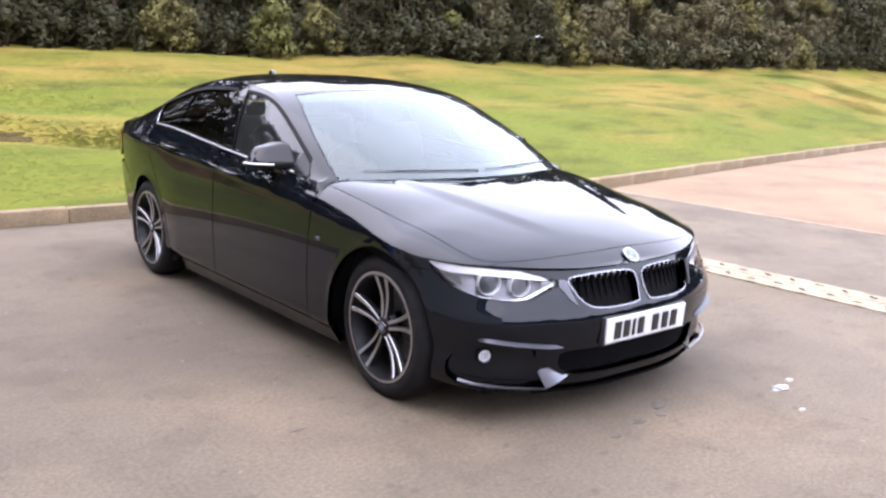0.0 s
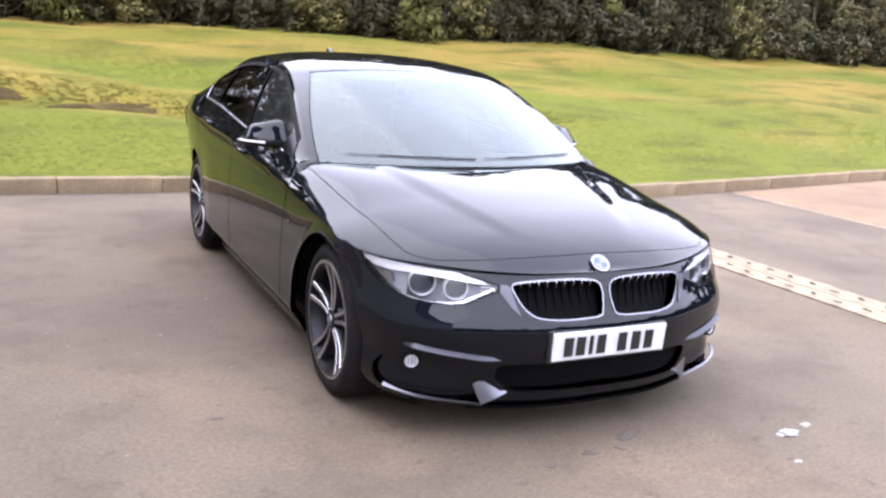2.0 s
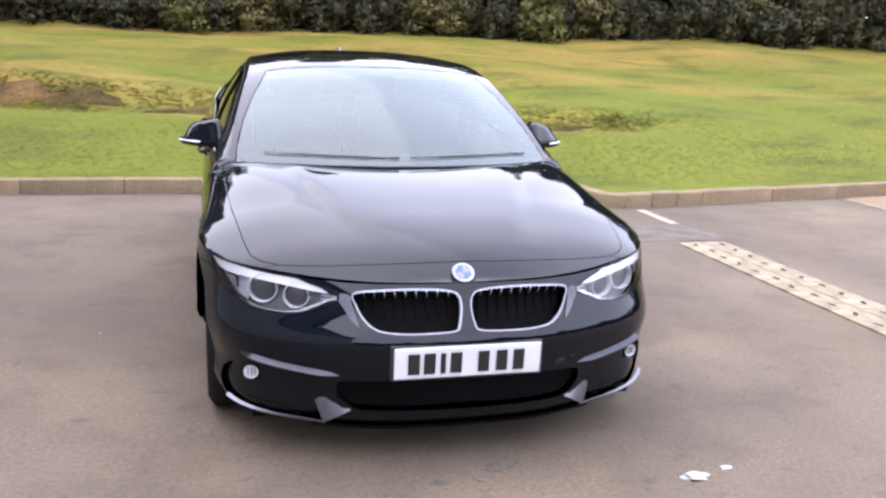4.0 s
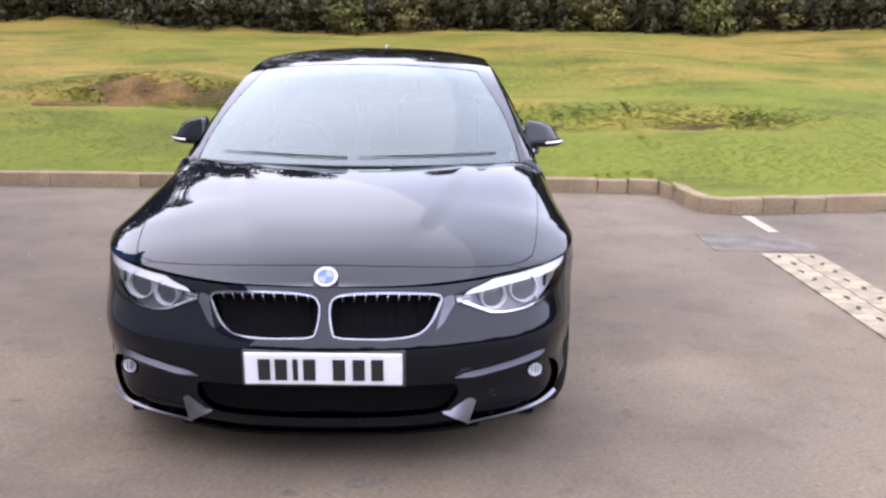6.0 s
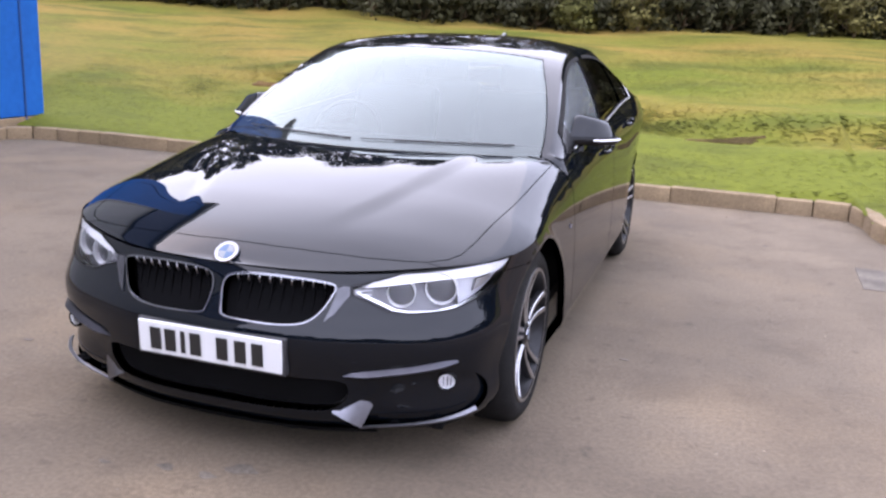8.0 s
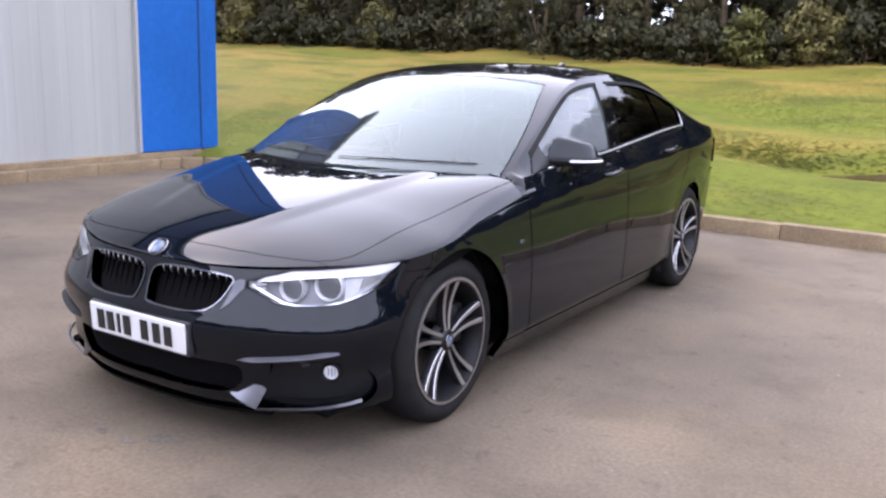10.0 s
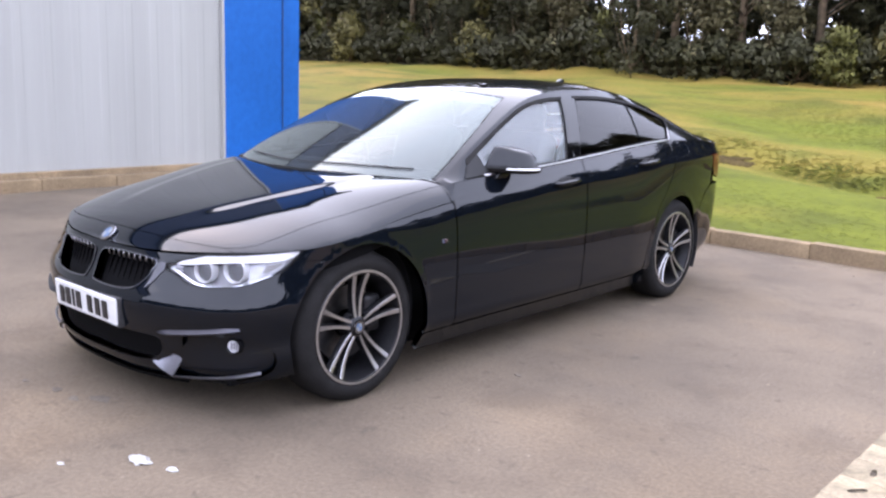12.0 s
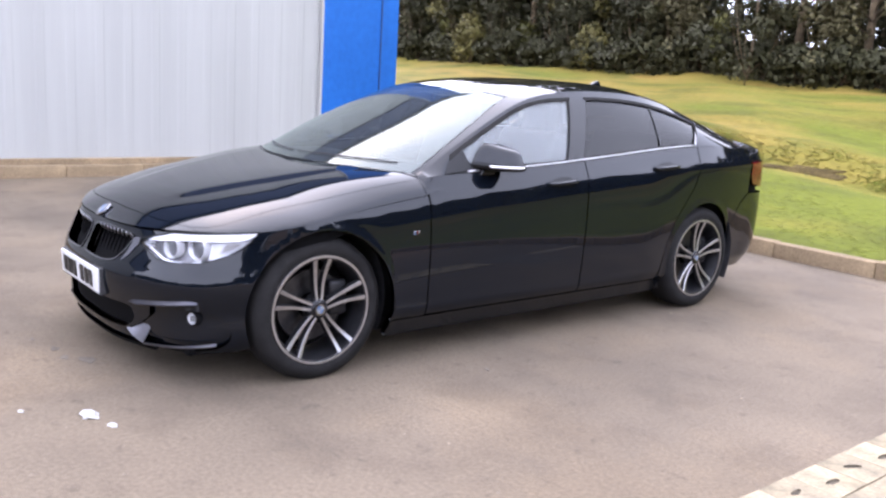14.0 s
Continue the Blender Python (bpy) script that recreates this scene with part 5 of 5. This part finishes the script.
# rank grass along the ditch: loose clumps of longer blades
cx = rng.uniform(-5.4, 4.4, 300)
cy = ditch_y(cx) + rng.normal(0, .20, 300) + .10 * np.sin(cx * 5)
keep = np.sin(cx * 1.9 + 1) + .6 * np.sin(cx * 4.3) + rng.normal(0, .35, 300) > .1
cx, cy = np.repeat(cx[keep], 60), np.repeat(cy[keep], 60)
count = len(cx)
gx, gy = cx + rng.normal(0, .13, count), cy + rng.normal(0, .06, count)
base = np.stack([gx, gy, bank_z(gx, gy) - .004], 1)
ang, h, w = rng.uniform(0, 6.283, count), rng.uniform(.003, .007, count), rng.uniform(.025, .045, count)
ring = [base + np.stack([np.cos(ang + q) * w, np.sin(ang + q) * w, np.zeros(count)], 1) for q in (0, 2.094, 4.189)]
apex = base + np.stack([rng.normal(0, .015, count), rng.normal(0, .015, count), h], 1)
v = np.stack([*ring, apex], 1).reshape(-1, 3)
f = (np.arange(count)[:, None, None] * 4 + np.array([(0, 1, 3), (1, 2, 3), (2, 0, 3)])).reshape(-1, 3)
me = mesh_of("rank_grass", v.tolist(), f.tolist())
up = np.stack([rng.normal(0, .15, 4 * count), rng.normal(0, .15, 4 * count), np.ones(4 * count)], 1)
me.normals_split_custom_set_from_vertices(up / np.linalg.norm(up, axis=1, keepdims=True))
tagged(part("rank_grass", me, RANK, None), "longer dark green tufts along the ditch", "grass", kind="stuff")

# bare patches of earth in the ditch and on the heap
def earth_patch(cx, cy, rx, ry, seed, mat, label):
    """An uneven patch draped over the bank."""
    g, bm, rows = random.Random(seed), bmesh.new(), []
    for j in range(7):
        row = []
        for i in range(28):
            a = 2 * math.pi * i / 28
            k = (j / 6) * (1 + .28 * math.sin(3 * a + seed) + .18 * math.sin(7 * a + 2 * seed) + g.uniform(-.07, .07))
            x, y = cx + rx * k * math.cos(a), cy + ry * k * math.sin(a)
            lift = .022 * (1 - (j / 6) ** 2) + g.uniform(0, .012) - (.03 if j == 6 else 0)
            row.append(bm.verts.new((x, y, float(bank_z(np.array(x), np.array(y))) + lift)))
        rows.append(row)
    for p, q in zip(rows, rows[1:]):
        for i in range(28):
            bm.faces.new((p[i], q[i], q[(i + 1) % 28], p[(i + 1) % 28]))
    bmesh.ops.remove_doubles(bm, verts=bm.verts, dist=1e-4)
    bmesh.ops.recalc_face_normals(bm, faces=bm.faces)
    return tagged(part("earth_patch", soft(bm, 70), mat, None), label, "bare earth", kind="structure")


earth_patch(-3.35, 8.42, .75, .22, 1, SOIL, "bare reddish earth heap on the grass bank")
earth_patch(-4.3, 8.22, .45, .07, 2, SOIL, "streak of bare reddish earth")
earth_patch(-2.35, 8.42, .45, .14, 3, EARTH_SHADED, "dry bare earth in the ditch, darkened for its shade")
earth_patch(-1.0, 8.22, .62, .09, 4, EARTH_SHADED, "dry bare earth in the ditch, darkened for its shade")
earth_patch(1.45, 7.62, .40, .07, 5, EARTH_SHADED, "dry bare earth in the ditch, darkened for its shade")
earth_patch(3.25, 7.35, .35, .06, 6, EARTH_SHADED, "dry bare earth in the ditch, darkened for its shade")

# ---- building ----
building = empty("building", "industrial building with grey ribbed cladding and a blue end panel", "building", (-6.6, 0, 0))
building_at = Matrix.Translation((6.6, 0, 0))


def bpart(name, bm, mat, parent=None, label=""):
    bmesh.ops.transform(bm, matrix=building_at, verts=bm.verts)
    return part(name, bm, mat, building if parent is None else parent, label)


HIGH, EAVE = 7.0, 5.4
def ribbed(y0, y1, pitch, depth, x, z0, z1):
    """A ribbed sheet along y with raised ribs."""
    bm = bmesh.new()
    prof, y = [], y0
    while y < y1 - 1e-6:
        prof += [(y, 0), (y + pitch * .62, 0), (y + pitch * .70, depth), (y + pitch * .92, depth)]
        y += pitch
    prof.append((y1, 0))
    lo = [bm.verts.new((x + d, q, z0)) for q, d in prof]
    hi = [bm.verts.new((x + d, q, z1)) for q, d in prof]
    for i in range(len(prof) - 1):
        bm.faces.new((lo[i], lo[i + 1], hi[i + 1], hi[i]))
    return bm


bpart("back_wall", box((12, 19.4, HIGH - .2), (-12.68, -3.2, HIGH / 2), .02), CLAD)
bpart("fascia", box((.22, 18.3, HIGH - EAVE), (-6.60, -3.95, (HIGH + EAVE) / 2), .02), NAVY, label="dark navy fascia along the eaves")
y = -13.0
while y < 5.2:
    e = min(y + 1.0, 5.24)
    bpart("cladding_sheet", ribbed(y, e, 1 / 3 if e - y > .9 else (e - y), .005, -6.64, .20, EAVE + .1), CLAD)
    y += 1.0
bpart("blue_panel", box((.12, .96, HIGH - .22), (-6.64, 5.735, HIGH / 2 + .10), .006), BLUE, label="bright blue flat panel")
bpart("corner_flashing", box((.14, .29, HIGH - .22), (-6.645, 6.375, HIGH / 2 + .10), .008), BLUE, label="bright blue corner flashing")
bpart("panel_joint", box((.03, .018, HIGH - .3), (-6.580, 6.222, HIGH / 2), 0), SEAL)
bpart("edge_trim", box((.10, .04, HIGH - .22), (-6.625, 5.248, HIGH / 2 + .1), .004), CLAD)
bpart("plinth", box((.30, 19.4, .2), (-6.72, -3.2, .10), .01), KERB, label="low concrete plinth")
bpart("roof", box((12.6, 20, .18), (-12.6, -3.2, HIGH + .05), .02), CLAD)

# ---- kerb stones ----
kerb = empty("kerb", "weathered concrete kerb along the car park", "kerb", kind="structure")
pts, lens = [Vector((*p, 0)) for p in KERB_RUN], [0]
for a, b in zip(pts, pts[1:]):
    lens.append(lens[-1] + (b - a).length)


def along(d):
    i = max(0, min(len(lens) - 2, int(np.searchsorted(lens, d)) - 1))
    return pts[i].lerp(pts[i + 1], (d - lens[i]) / (lens[i + 1] - lens[i]))


rnd = random.Random(3)
d = .0
while d < 46:
    near_corner = any(abs(d - lens[i]) < .7 for i in (1, 2, 3, 4, 5, 6, 7, 8))
    size = .30 if near_corner else .9
    a, b = along(d), along(d + size)
    m = (b - a).normalized()
    ang = math.atan2(m.y, m.x)
    bm = box(((b - a).length - .004, .125, .26), (0, .0625, 0), .012, 2)
    for q in bm.verts:
        q.co += Vector((0, rnd.uniform(-.002, .002), rnd.uniform(-.003, .003)))
    ob = part("kerb_stone", soft(bm, 50), KERB, kerb)
    ob.matrix_basis = pose((a.x + b.x) / 2, (a.y + b.y) / 2, .005 + rnd.uniform(-.006, .006), 0, rnd.uniform(-.3, .3), math.degrees(ang))
    d += size

# ---- slotted pavers ----
paver_row = empty("paver_strip", "strip of cream-painted slotted concrete pavers", "paving", (2.84, .9, 0), kind="structure")


def paver_mesh(turn):
    bm = bmesh.new()
    h, sq = .0985, []
    for k in range(12):
        a = math.radians(30 * k + 15)
        c, s = math.cos(a), math.sin(a)
        q = h / max(abs(c), abs(s))
        sq.append((c * q, s * q))
    corner = {1: (h, h), 4: (-h, h), 7: (-h, -h), 10: (h, -h)}
    sq = [corner.get(k, p) for k, p in enumerate(sq)]
    def slot(k):
        a = math.radians(30 * k + 15)
        x, y = .040 * math.copysign(abs(math.cos(a)) ** .6, math.cos(a)), .014 * math.copysign(abs(math.sin(a)) ** .7, math.sin(a))
        c, s = math.cos(turn), math.sin(turn)
        return x * c - y * s + .02 * math.sin(turn * 3), x * s + y * c
    o = [bm.verts.new((x, y, .010)) for x, y in sq]
    ob = [bm.verts.new((x * 1.01, y * 1.01, -.01)) for x, y in sq]
    i = [bm.verts.new((*slot(k), .012)) for k in range(12)]
    ib = [bm.verts.new((*slot(k), .0045)) for k in range(12)]
    for k in range(12):
        j = (k + 1) % 12
        bm.faces.new((o[k], o[j], i[j], i[k]))
        bm.faces.new((ob[k], ob[j], o[j], o[k]))
        bm.faces.new((i[k], i[j], ib[j], ib[k])).material_index = 1
    bm.faces.new(ib).material_index = 1
    bmesh.ops.recalc_face_normals(bm, faces=bm.faces)
    me = bpy.data.meshes.new("paver")
    bm.to_mesh(me)
    bm.free()
    me.materials.append(PAVER)
    me.materials.append(SLOT)
    return me


PAVERS = [paver_mesh(t) for t in (1.15, 1.9, .95, 1.57)]
for j in range(28):
    for i in range(2):
        ob = new("paver", PAVERS[(j * 2 + i * 3 + (j * j) % 3) % 4])
        ob.parent = paver_row
        ob.matrix_basis = pose(-.1025 + .205 * i, 3.31 - .9 - .1 - .2005 * j, rnd.uniform(0, .002), 0, 0, 180 * ((i + j) % 2) + rnd.uniform(-1, 1))

# ---- litter and grit ----
for x, y, r, lb in ((.785, -.211, .055, "crumpled scrap of white paper on the tarmac"), (.93, -.17, .028, "small scrap of white paper on the tarmac"), (.62, -.42, .020, "small scrap of white paper on the tarmac")):
    bm = bmesh.new()
    bmesh.ops.create_icosphere(bm, subdivisions=3, radius=1)
    for q in bm.verts:
        k = .75 + .5 * noise.noise(q.co * 1.7 + Vector((x * 9, y * 7, 0)))
        q.co = Vector((q.co.x * r * k * 1.15, q.co.y * r * k * .7, max(0, q.co.z * .22 * r * k + .05 * r)))
    ob = tagged(part("paper_scrap", soft(bm, 30), LITTER, None), lb, "litter", "paper scraps")
    ob.location = (x, y, .001)
v, f = [], []
for k in range(320):
    x, y, r = rng.uniform(-5.5, 5.5), rng.uniform(-2.2, 5.6), rng.uniform(.003, .009) * (1 + 1.2 * (rng.random() > .97))
    b = len(v)
    for q in range(5):
        a = 1.2566 * q + rng.uniform(-.3, .3)
        v.append((x + r * math.cos(a), y + r * math.sin(a), 0))
    v.append((x, y, r * .7))
    f += [(b + q, b + (q + 1) % 5, b + 5) for q in range(5)]
tagged(part("grit", mesh_of("grit", v, f, False), STONE, None), "scattered pale grit on the tarmac", "grit", kind="stuff")

for x, y, r in ((.12, -.01, .05), (.04, -.09, .03), (-1.35, .65, .022), (-.31, -.14, .02), (1.15, 1.55, .02), (-.11, -.09, .03)):
    bm = bmesh.new()
    ring = [bm.verts.new((x + r * (1 + .35 * math.sin(3 * a + x * 20)) * math.cos(a), y + .6 * r * (1 + .3 * math.sin(2 * a + y * 30)) * math.sin(a), .0025)) for a in np.linspace(0, 6.283, 17)[:-1]]
    bm.faces.new(ring)
    r2 = bmesh.ops.extrude_face_region(bm, geom=bm.faces[:])
    bmesh.ops.translate(bm, vec=(0, 0, -.006), verts=[q for q in r2["geom"] if isinstance(q, bmesh.types.BMVert)])
    bmesh.ops.recalc_face_normals(bm, faces=bm.faces)
    tagged(part("tar_spot", bm, SEAM, None), "small dark tar spot on the tarmac", "stain", "tar spots", kind="structure")

# ---- trees and bushes ----
def leaves(centres, radii, per, size, seed, flat=.8):
    """Small leaf blades in clumps, as one mesh's points and faces."""
    g = np.random.default_rng(seed)
    n = per * len(centres)
    c, r = np.repeat(np.array(centres), per, 0), np.repeat(np.array(radii), per)
    d = g.normal(size=(n, 3))
    d /= np.linalg.norm(d, axis=1, keepdims=True)
    p = c + d * (r * g.uniform(.35, 1.08, n) ** .6)[:, None] * (1, 1, flat)
    nrm = d * .6 + g.normal(size=(n, 3)) * .7 + (0, 0, .4)
    soft_n = d * .9 + g.normal(size=(n, 3)) * .22 + (0, 0, .45)
    soft_n /= np.linalg.norm(soft_n, axis=1, keepdims=True)
    nrm *= np.sign((nrm * soft_n).sum(1) + 1e-9)[:, None]
    nrm /= np.linalg.norm(nrm, axis=1, keepdims=True)
    t = np.cross(nrm, g.normal(size=(n, 3)))
    t /= np.linalg.norm(t, axis=1, keepdims=True)
    b = np.cross(nrm, t)
    s = (size * g.uniform(.6, 1.4, n))[:, None]
    v = np.stack([p - t * s, p - b * s * .45 - t * s * .1, p + t * s, p + b * s * .45 - t * s * .1], 1).reshape(-1, 3)
    return v, np.repeat(soft_n, 4, 0)


def quads(name, v_n):
    v, normals = v_n
    me = bpy.data.meshes.new(name)
    n = len(v) // 4
    me.vertices.add(4 * n)
    me.vertices.foreach_set("co", v.ravel())
    me.loops.add(4 * n)
    me.loops.foreach_set("vertex_index", np.arange(4 * n, dtype=np.int32))
    me.polygons.add(n)
    me.polygons.foreach_set("loop_start", np.arange(0, 4 * n, 4, dtype=np.int32))
    me.polygons.foreach_set("use_smooth", np.ones(n, bool))
    me.update()
    me.normals_split_custom_set_from_vertices(normals)
    return me


def tree(seed, high, spread, mat, per=150, size=.070, low=.12, label="tree of the boundary with dense small leaves"):
    """A tree at the origin: tapered trunk, limbs, and a crown of leaf clumps with gaps."""
    g = random.Random(seed)
    ob = empty("tree", label, "tree", group="boundary trees")
    bm = tube([(0, 0, -.2), (.04, .02, high * .3), (-.03, .05, high * .6), (.02, 0, high * .9)], .05 + .012 * high, 8, .02)
    cs, rs = [], []
    for k in range(int(36 + 7 * high)):
        z = high * (low + (1 - low) * g.random() ** .9)
        w = spread * (1 - .55 * max(0, z / high - .55) / .45) * (.55 + .45 * min(1, z / (.3 * high)))
        a, q = g.uniform(0, 6.283), w * g.random() ** .55
        c = (q * math.cos(a), q * math.sin(a), z)
        cs.append(c)
        rs.append(g.uniform(.22, .55) * spread * .55)
        if k % 3 == 0:
            s = z * .6
            add(bm, tube([(0, 0, s), (c[0] * .5, c[1] * .5, s + (z - s) * .6), c], .022, 5, .006))
    part("trunk", bm, BARK, ob)
    part("crown", quads("crown", leaves(cs, rs, per, size, seed)), mat, ob)
    return ob


def bush(seed, mat, high, wide, label, clumps=26, per=130, size=.044):
    g = random.Random(seed)
    ob = empty("bush", label, "bush", group="boundary bushes")
    cs = []
    for _ in range(clumps):
        a, z = g.uniform(0, 6.283), g.random() ** .8
        q = wide * (1 - .65 * z * z) * g.random() ** .5
        cs.append((q * math.cos(a), .6 * q * math.sin(a), .1 + high * z))
    bm = tube([(0, 0, -.1), (.1, 0, .5), (0, .1, high * .7)], .03, 6, .01)
    for c in cs[::4]:
        add(bm, tube([(0, 0, .1), (c[0] * .6, c[1] * .6, c[2] * .5), c], .012, 5, .004))
    part("stem", bm, BARK, ob)
    part("crown", quads("crown", leaves(cs, [g.uniform(.16, .34) * (.6 + .4 * high / 1.5) for _ in cs], per, size, seed)), mat, ob)
    return ob


def hedge_line(x):
    return 13.3 + .10 * max(0, -x - 4) + .02 * max(0, x - 8)


deep = [tree(11, 4.6, 1.6, LEAF_DEEP, label="dark green tree of the boundary"), tree(12, 5.2, 1.7, LEAF_DEEP, low=.30, label="dark green tree with a bare lower trunk")]
mid = [tree(13, 4.0, 1.35, LEAF_GREY, label="grey-green tree of the boundary"), tree(14, 4.8, 1.5, LEAF_OLIVE, low=.25, label="olive green tree of the boundary"), tree(15, 4.4, 1.3, LEAF_GREY, low=.18, label="grey-green tree of the boundary"), tree(17, 5.0, 1.4, LEAF_OLIVE, low=.38, label="olive green tree with a bare lower trunk")]
tall = [tree(21, 6.4, 1.9, LEAF_DEEP, low=.36, per=90, size=.10, label="tall dark green tree with a high crown"), tree(22, 6.9, 2.0, LEAF_GREY, low=.34, per=90, size=.10, label="tall grey-green tree with a high crown")]
full = [tree(23, 6.4, 1.9, LEAF_DEEP, low=.06, per=60, size=.15, label="tall dark green tree leafy to the ground")]
far = tree(24, 6.4, 1.9, LEAF_DEEP, low=.06, per=24, size=.24, label="distant dark green tree beyond the car park")
thin = [tree(16, 4.6, 1.5, LEAF_DEEP, per=26, low=.30, size=.075, label="thin-leaved dark tree with sky showing through"), tree(18, 4.2, 1.3, LEAF_GREY, per=24, low=.25, size=.075, label="thin-leaved grey-green tree with sky showing through")]
shrub = [bush(31, LEAF_DEEP, 1.7, .9, "dark green bush at the foot of the trees"), bush(32, LEAF_GREY, 1.3, .7, "grey-green bush at the foot of the trees"), bush(33, LEAF_OLIVE, 1.1, .6, "olive green bush at the foot of the trees"),
         bush(34, LEAF_FRESH, .9, .5, "fresh green bush at the foot of the trees"), bush(35, LEAF_DEEP, 2.1, 1.0, "tall dark green bush at the foot of the trees"), bush(36, LEAF_GREY, 1.9, .6, "tall grey-green bush at the foot of the trees")]
thicket = bush(37, LEAF_DEEP, 1.5, 1.0, "dense dark thicket under the trees", 56, 50, .072)
verge = bush(38, LEAF_DEEP, .75, .75, "low dark undergrowth along the edge of the wood", 40, 80, .055)
used = set()


def stand(kind, m, scale):
    src = kind
    if src.name in used:
        ob = copy_thing(src, m)
    else:
        used.add(src.name)
        src.matrix_basis = m
        ob = src
    ob.scale = (scale, scale, scale * rnd.uniform(.9, 1.15))
    return ob


def ground_z(x, y):
    return float(bank_z(np.array(x), np.array(y))) - .03


def tree_scale(x):
    """The row is tallest behind the car and lower towards both ends."""
    return float(np.interp(x, [-14, -9, 0, 3, 4.5, 9], [.60, .85, .85, .60, .48, .50]))


def tree_top(x):
    """Height of the tree tops over the car park, where the row is even."""
    return float(np.interp(x, [-20, -14, -10, -6, -2.5, -1, 1, 5, 10, 16, 34], [10.0, 10.5, 9.8, 9.2, 8.3, 7.2, 6.8, 7.1, 7.2, 8.4, 8.0]))


# a front row, open to the sky in places, and a darker row behind
x = -21.0
while x < 34:
    y = hedge_line(x) + rnd.uniform(.9, 1.8)
    open_sky = -9 < x < -.5
    if -8.5 < x < -1.5 and rnd.random() < .35:
        x += 1.3
        continue
    kind = rnd.choice(thin) if open_sky and rnd.random() < .8 else rnd.choice(mid + deep)
    stand(kind, pose(x, y, ground_z(x, y), 0, 0, rnd.uniform(0, 360)), rnd.uniform(.85, 1.1) if -10 < x < 1 else rnd.uniform(.72, .90) if x < 9 else rnd.uniform(.56, .70))
    x += rnd.uniform(1.2, 1.9)
x = -21.0
while x < 36:
    y = hedge_line(x) + rnd.uniform(3.0, 4.2)
    wide = tree_scale(x) * rnd.uniform(.92, 1.06)
    ob = stand(rnd.choice(tall if -10 < x < -1 else full), pose(x, y, ground_z(x, y), 0, 0, rnd.uniform(0, 360)), wide)
    if x > -20:
        ob.scale = (.85, .85, (tree_top(x) * rnd.uniform(.95, 1.05) - ground_z(x, y)) / 6.75)
    x += rnd.uniform(1.7, 2.5)
x = -21.0
while x < 36:
    y = hedge_line(x) + rnd.uniform(2.0, 2.8)
    stand(thicket, pose(x, y, ground_z(x, y), 0, 0, rnd.uniform(-30, 30)), rnd.uniform(.62, .80) if -9 < x < -1 else rnd.uniform(1.4, 1.9))
    x += rnd.uniform(.6, .9)
x = -20.0
while x < 33:
    y = hedge_line(x) + rnd.uniform(-.1, .7)
    stand(rnd.choice(shrub), pose(x, y, ground_z(x, y), 0, 0, rnd.uniform(-25, 25)), rnd.uniform(.75, 1.2))
    x += rnd.uniform(.7, 1.4)
x = -20.5
while x < 34:
    y = hedge_line(x) + rnd.uniform(1.4, 2.6)
    stand(shrub[rnd.choice((0, 4, 5, 1))], pose(x, y, ground_z(x, y), 0, 0, rnd.uniform(-25, 25)), rnd.uniform(.6, .8) if -9 < x < -1 else rnd.uniform(.9, 1.2))
    x += rnd.uniform(1.0, 1.5)
# a dense low edge of the wood, down to the ground
x = -21.0
while x < 35:
    y = hedge_line(x) + rnd.uniform(.15, .45)
    stand(verge, pose(x, y, ground_z(x, y) - .05, 0, 0, rnd.uniform(-20, 20)), rnd.uniform(.75, 1.0))
    x += rnd.uniform(.65, .95)
# floor of the wood: a dark brown sheet draped over the bank
v, f, cols = [], [], 120
wx = np.linspace(-24, 38, cols)
wy = np.array([hedge_line(q) for q in wx])
for j, d in enumerate((0, .5, 1.2, 2.2, 3.5, 5.5, 8.0)):
    yy = wy + d + (.10 * np.sin(wx * 2.3) + .07 * np.sin(wx * 5.1 + 1) if j == 0 else 0)
    v += list(np.stack([wx, yy, bank_z(wx, yy) + (.012 if j else -.01)], 1))
for j in range(6):
    f += [(j * cols + i, j * cols + i + 1, (j + 1) * cols + i + 1, (j + 1) * cols + i) for i in range(cols - 1)]
tagged(part("woodland_floor", mesh_of("woodland_floor", v, f), WOOD_FLOOR, None), "dark brown floor under the trees", "leaf litter", kind="structure")
# kinds that found no place in the rows go to their far end
for kind in deep + mid + tall + full + thin + shrub:
    if kind.name not in used:
        x = rnd.uniform(35, 38)
        stand(kind, pose(x, 16, ground_z(x, 16)), .8)
# the far side of the car park
for k in range(92):
    a = math.radians(-150 + 2.05 * k)
    r = rnd.uniform(34, 40)
    stand(far, pose(2 + r * math.cos(a), 2 + r * math.sin(a), -.05, 0, 0, rnd.uniform(0, 360)), rnd.uniform(.95, 1.25))
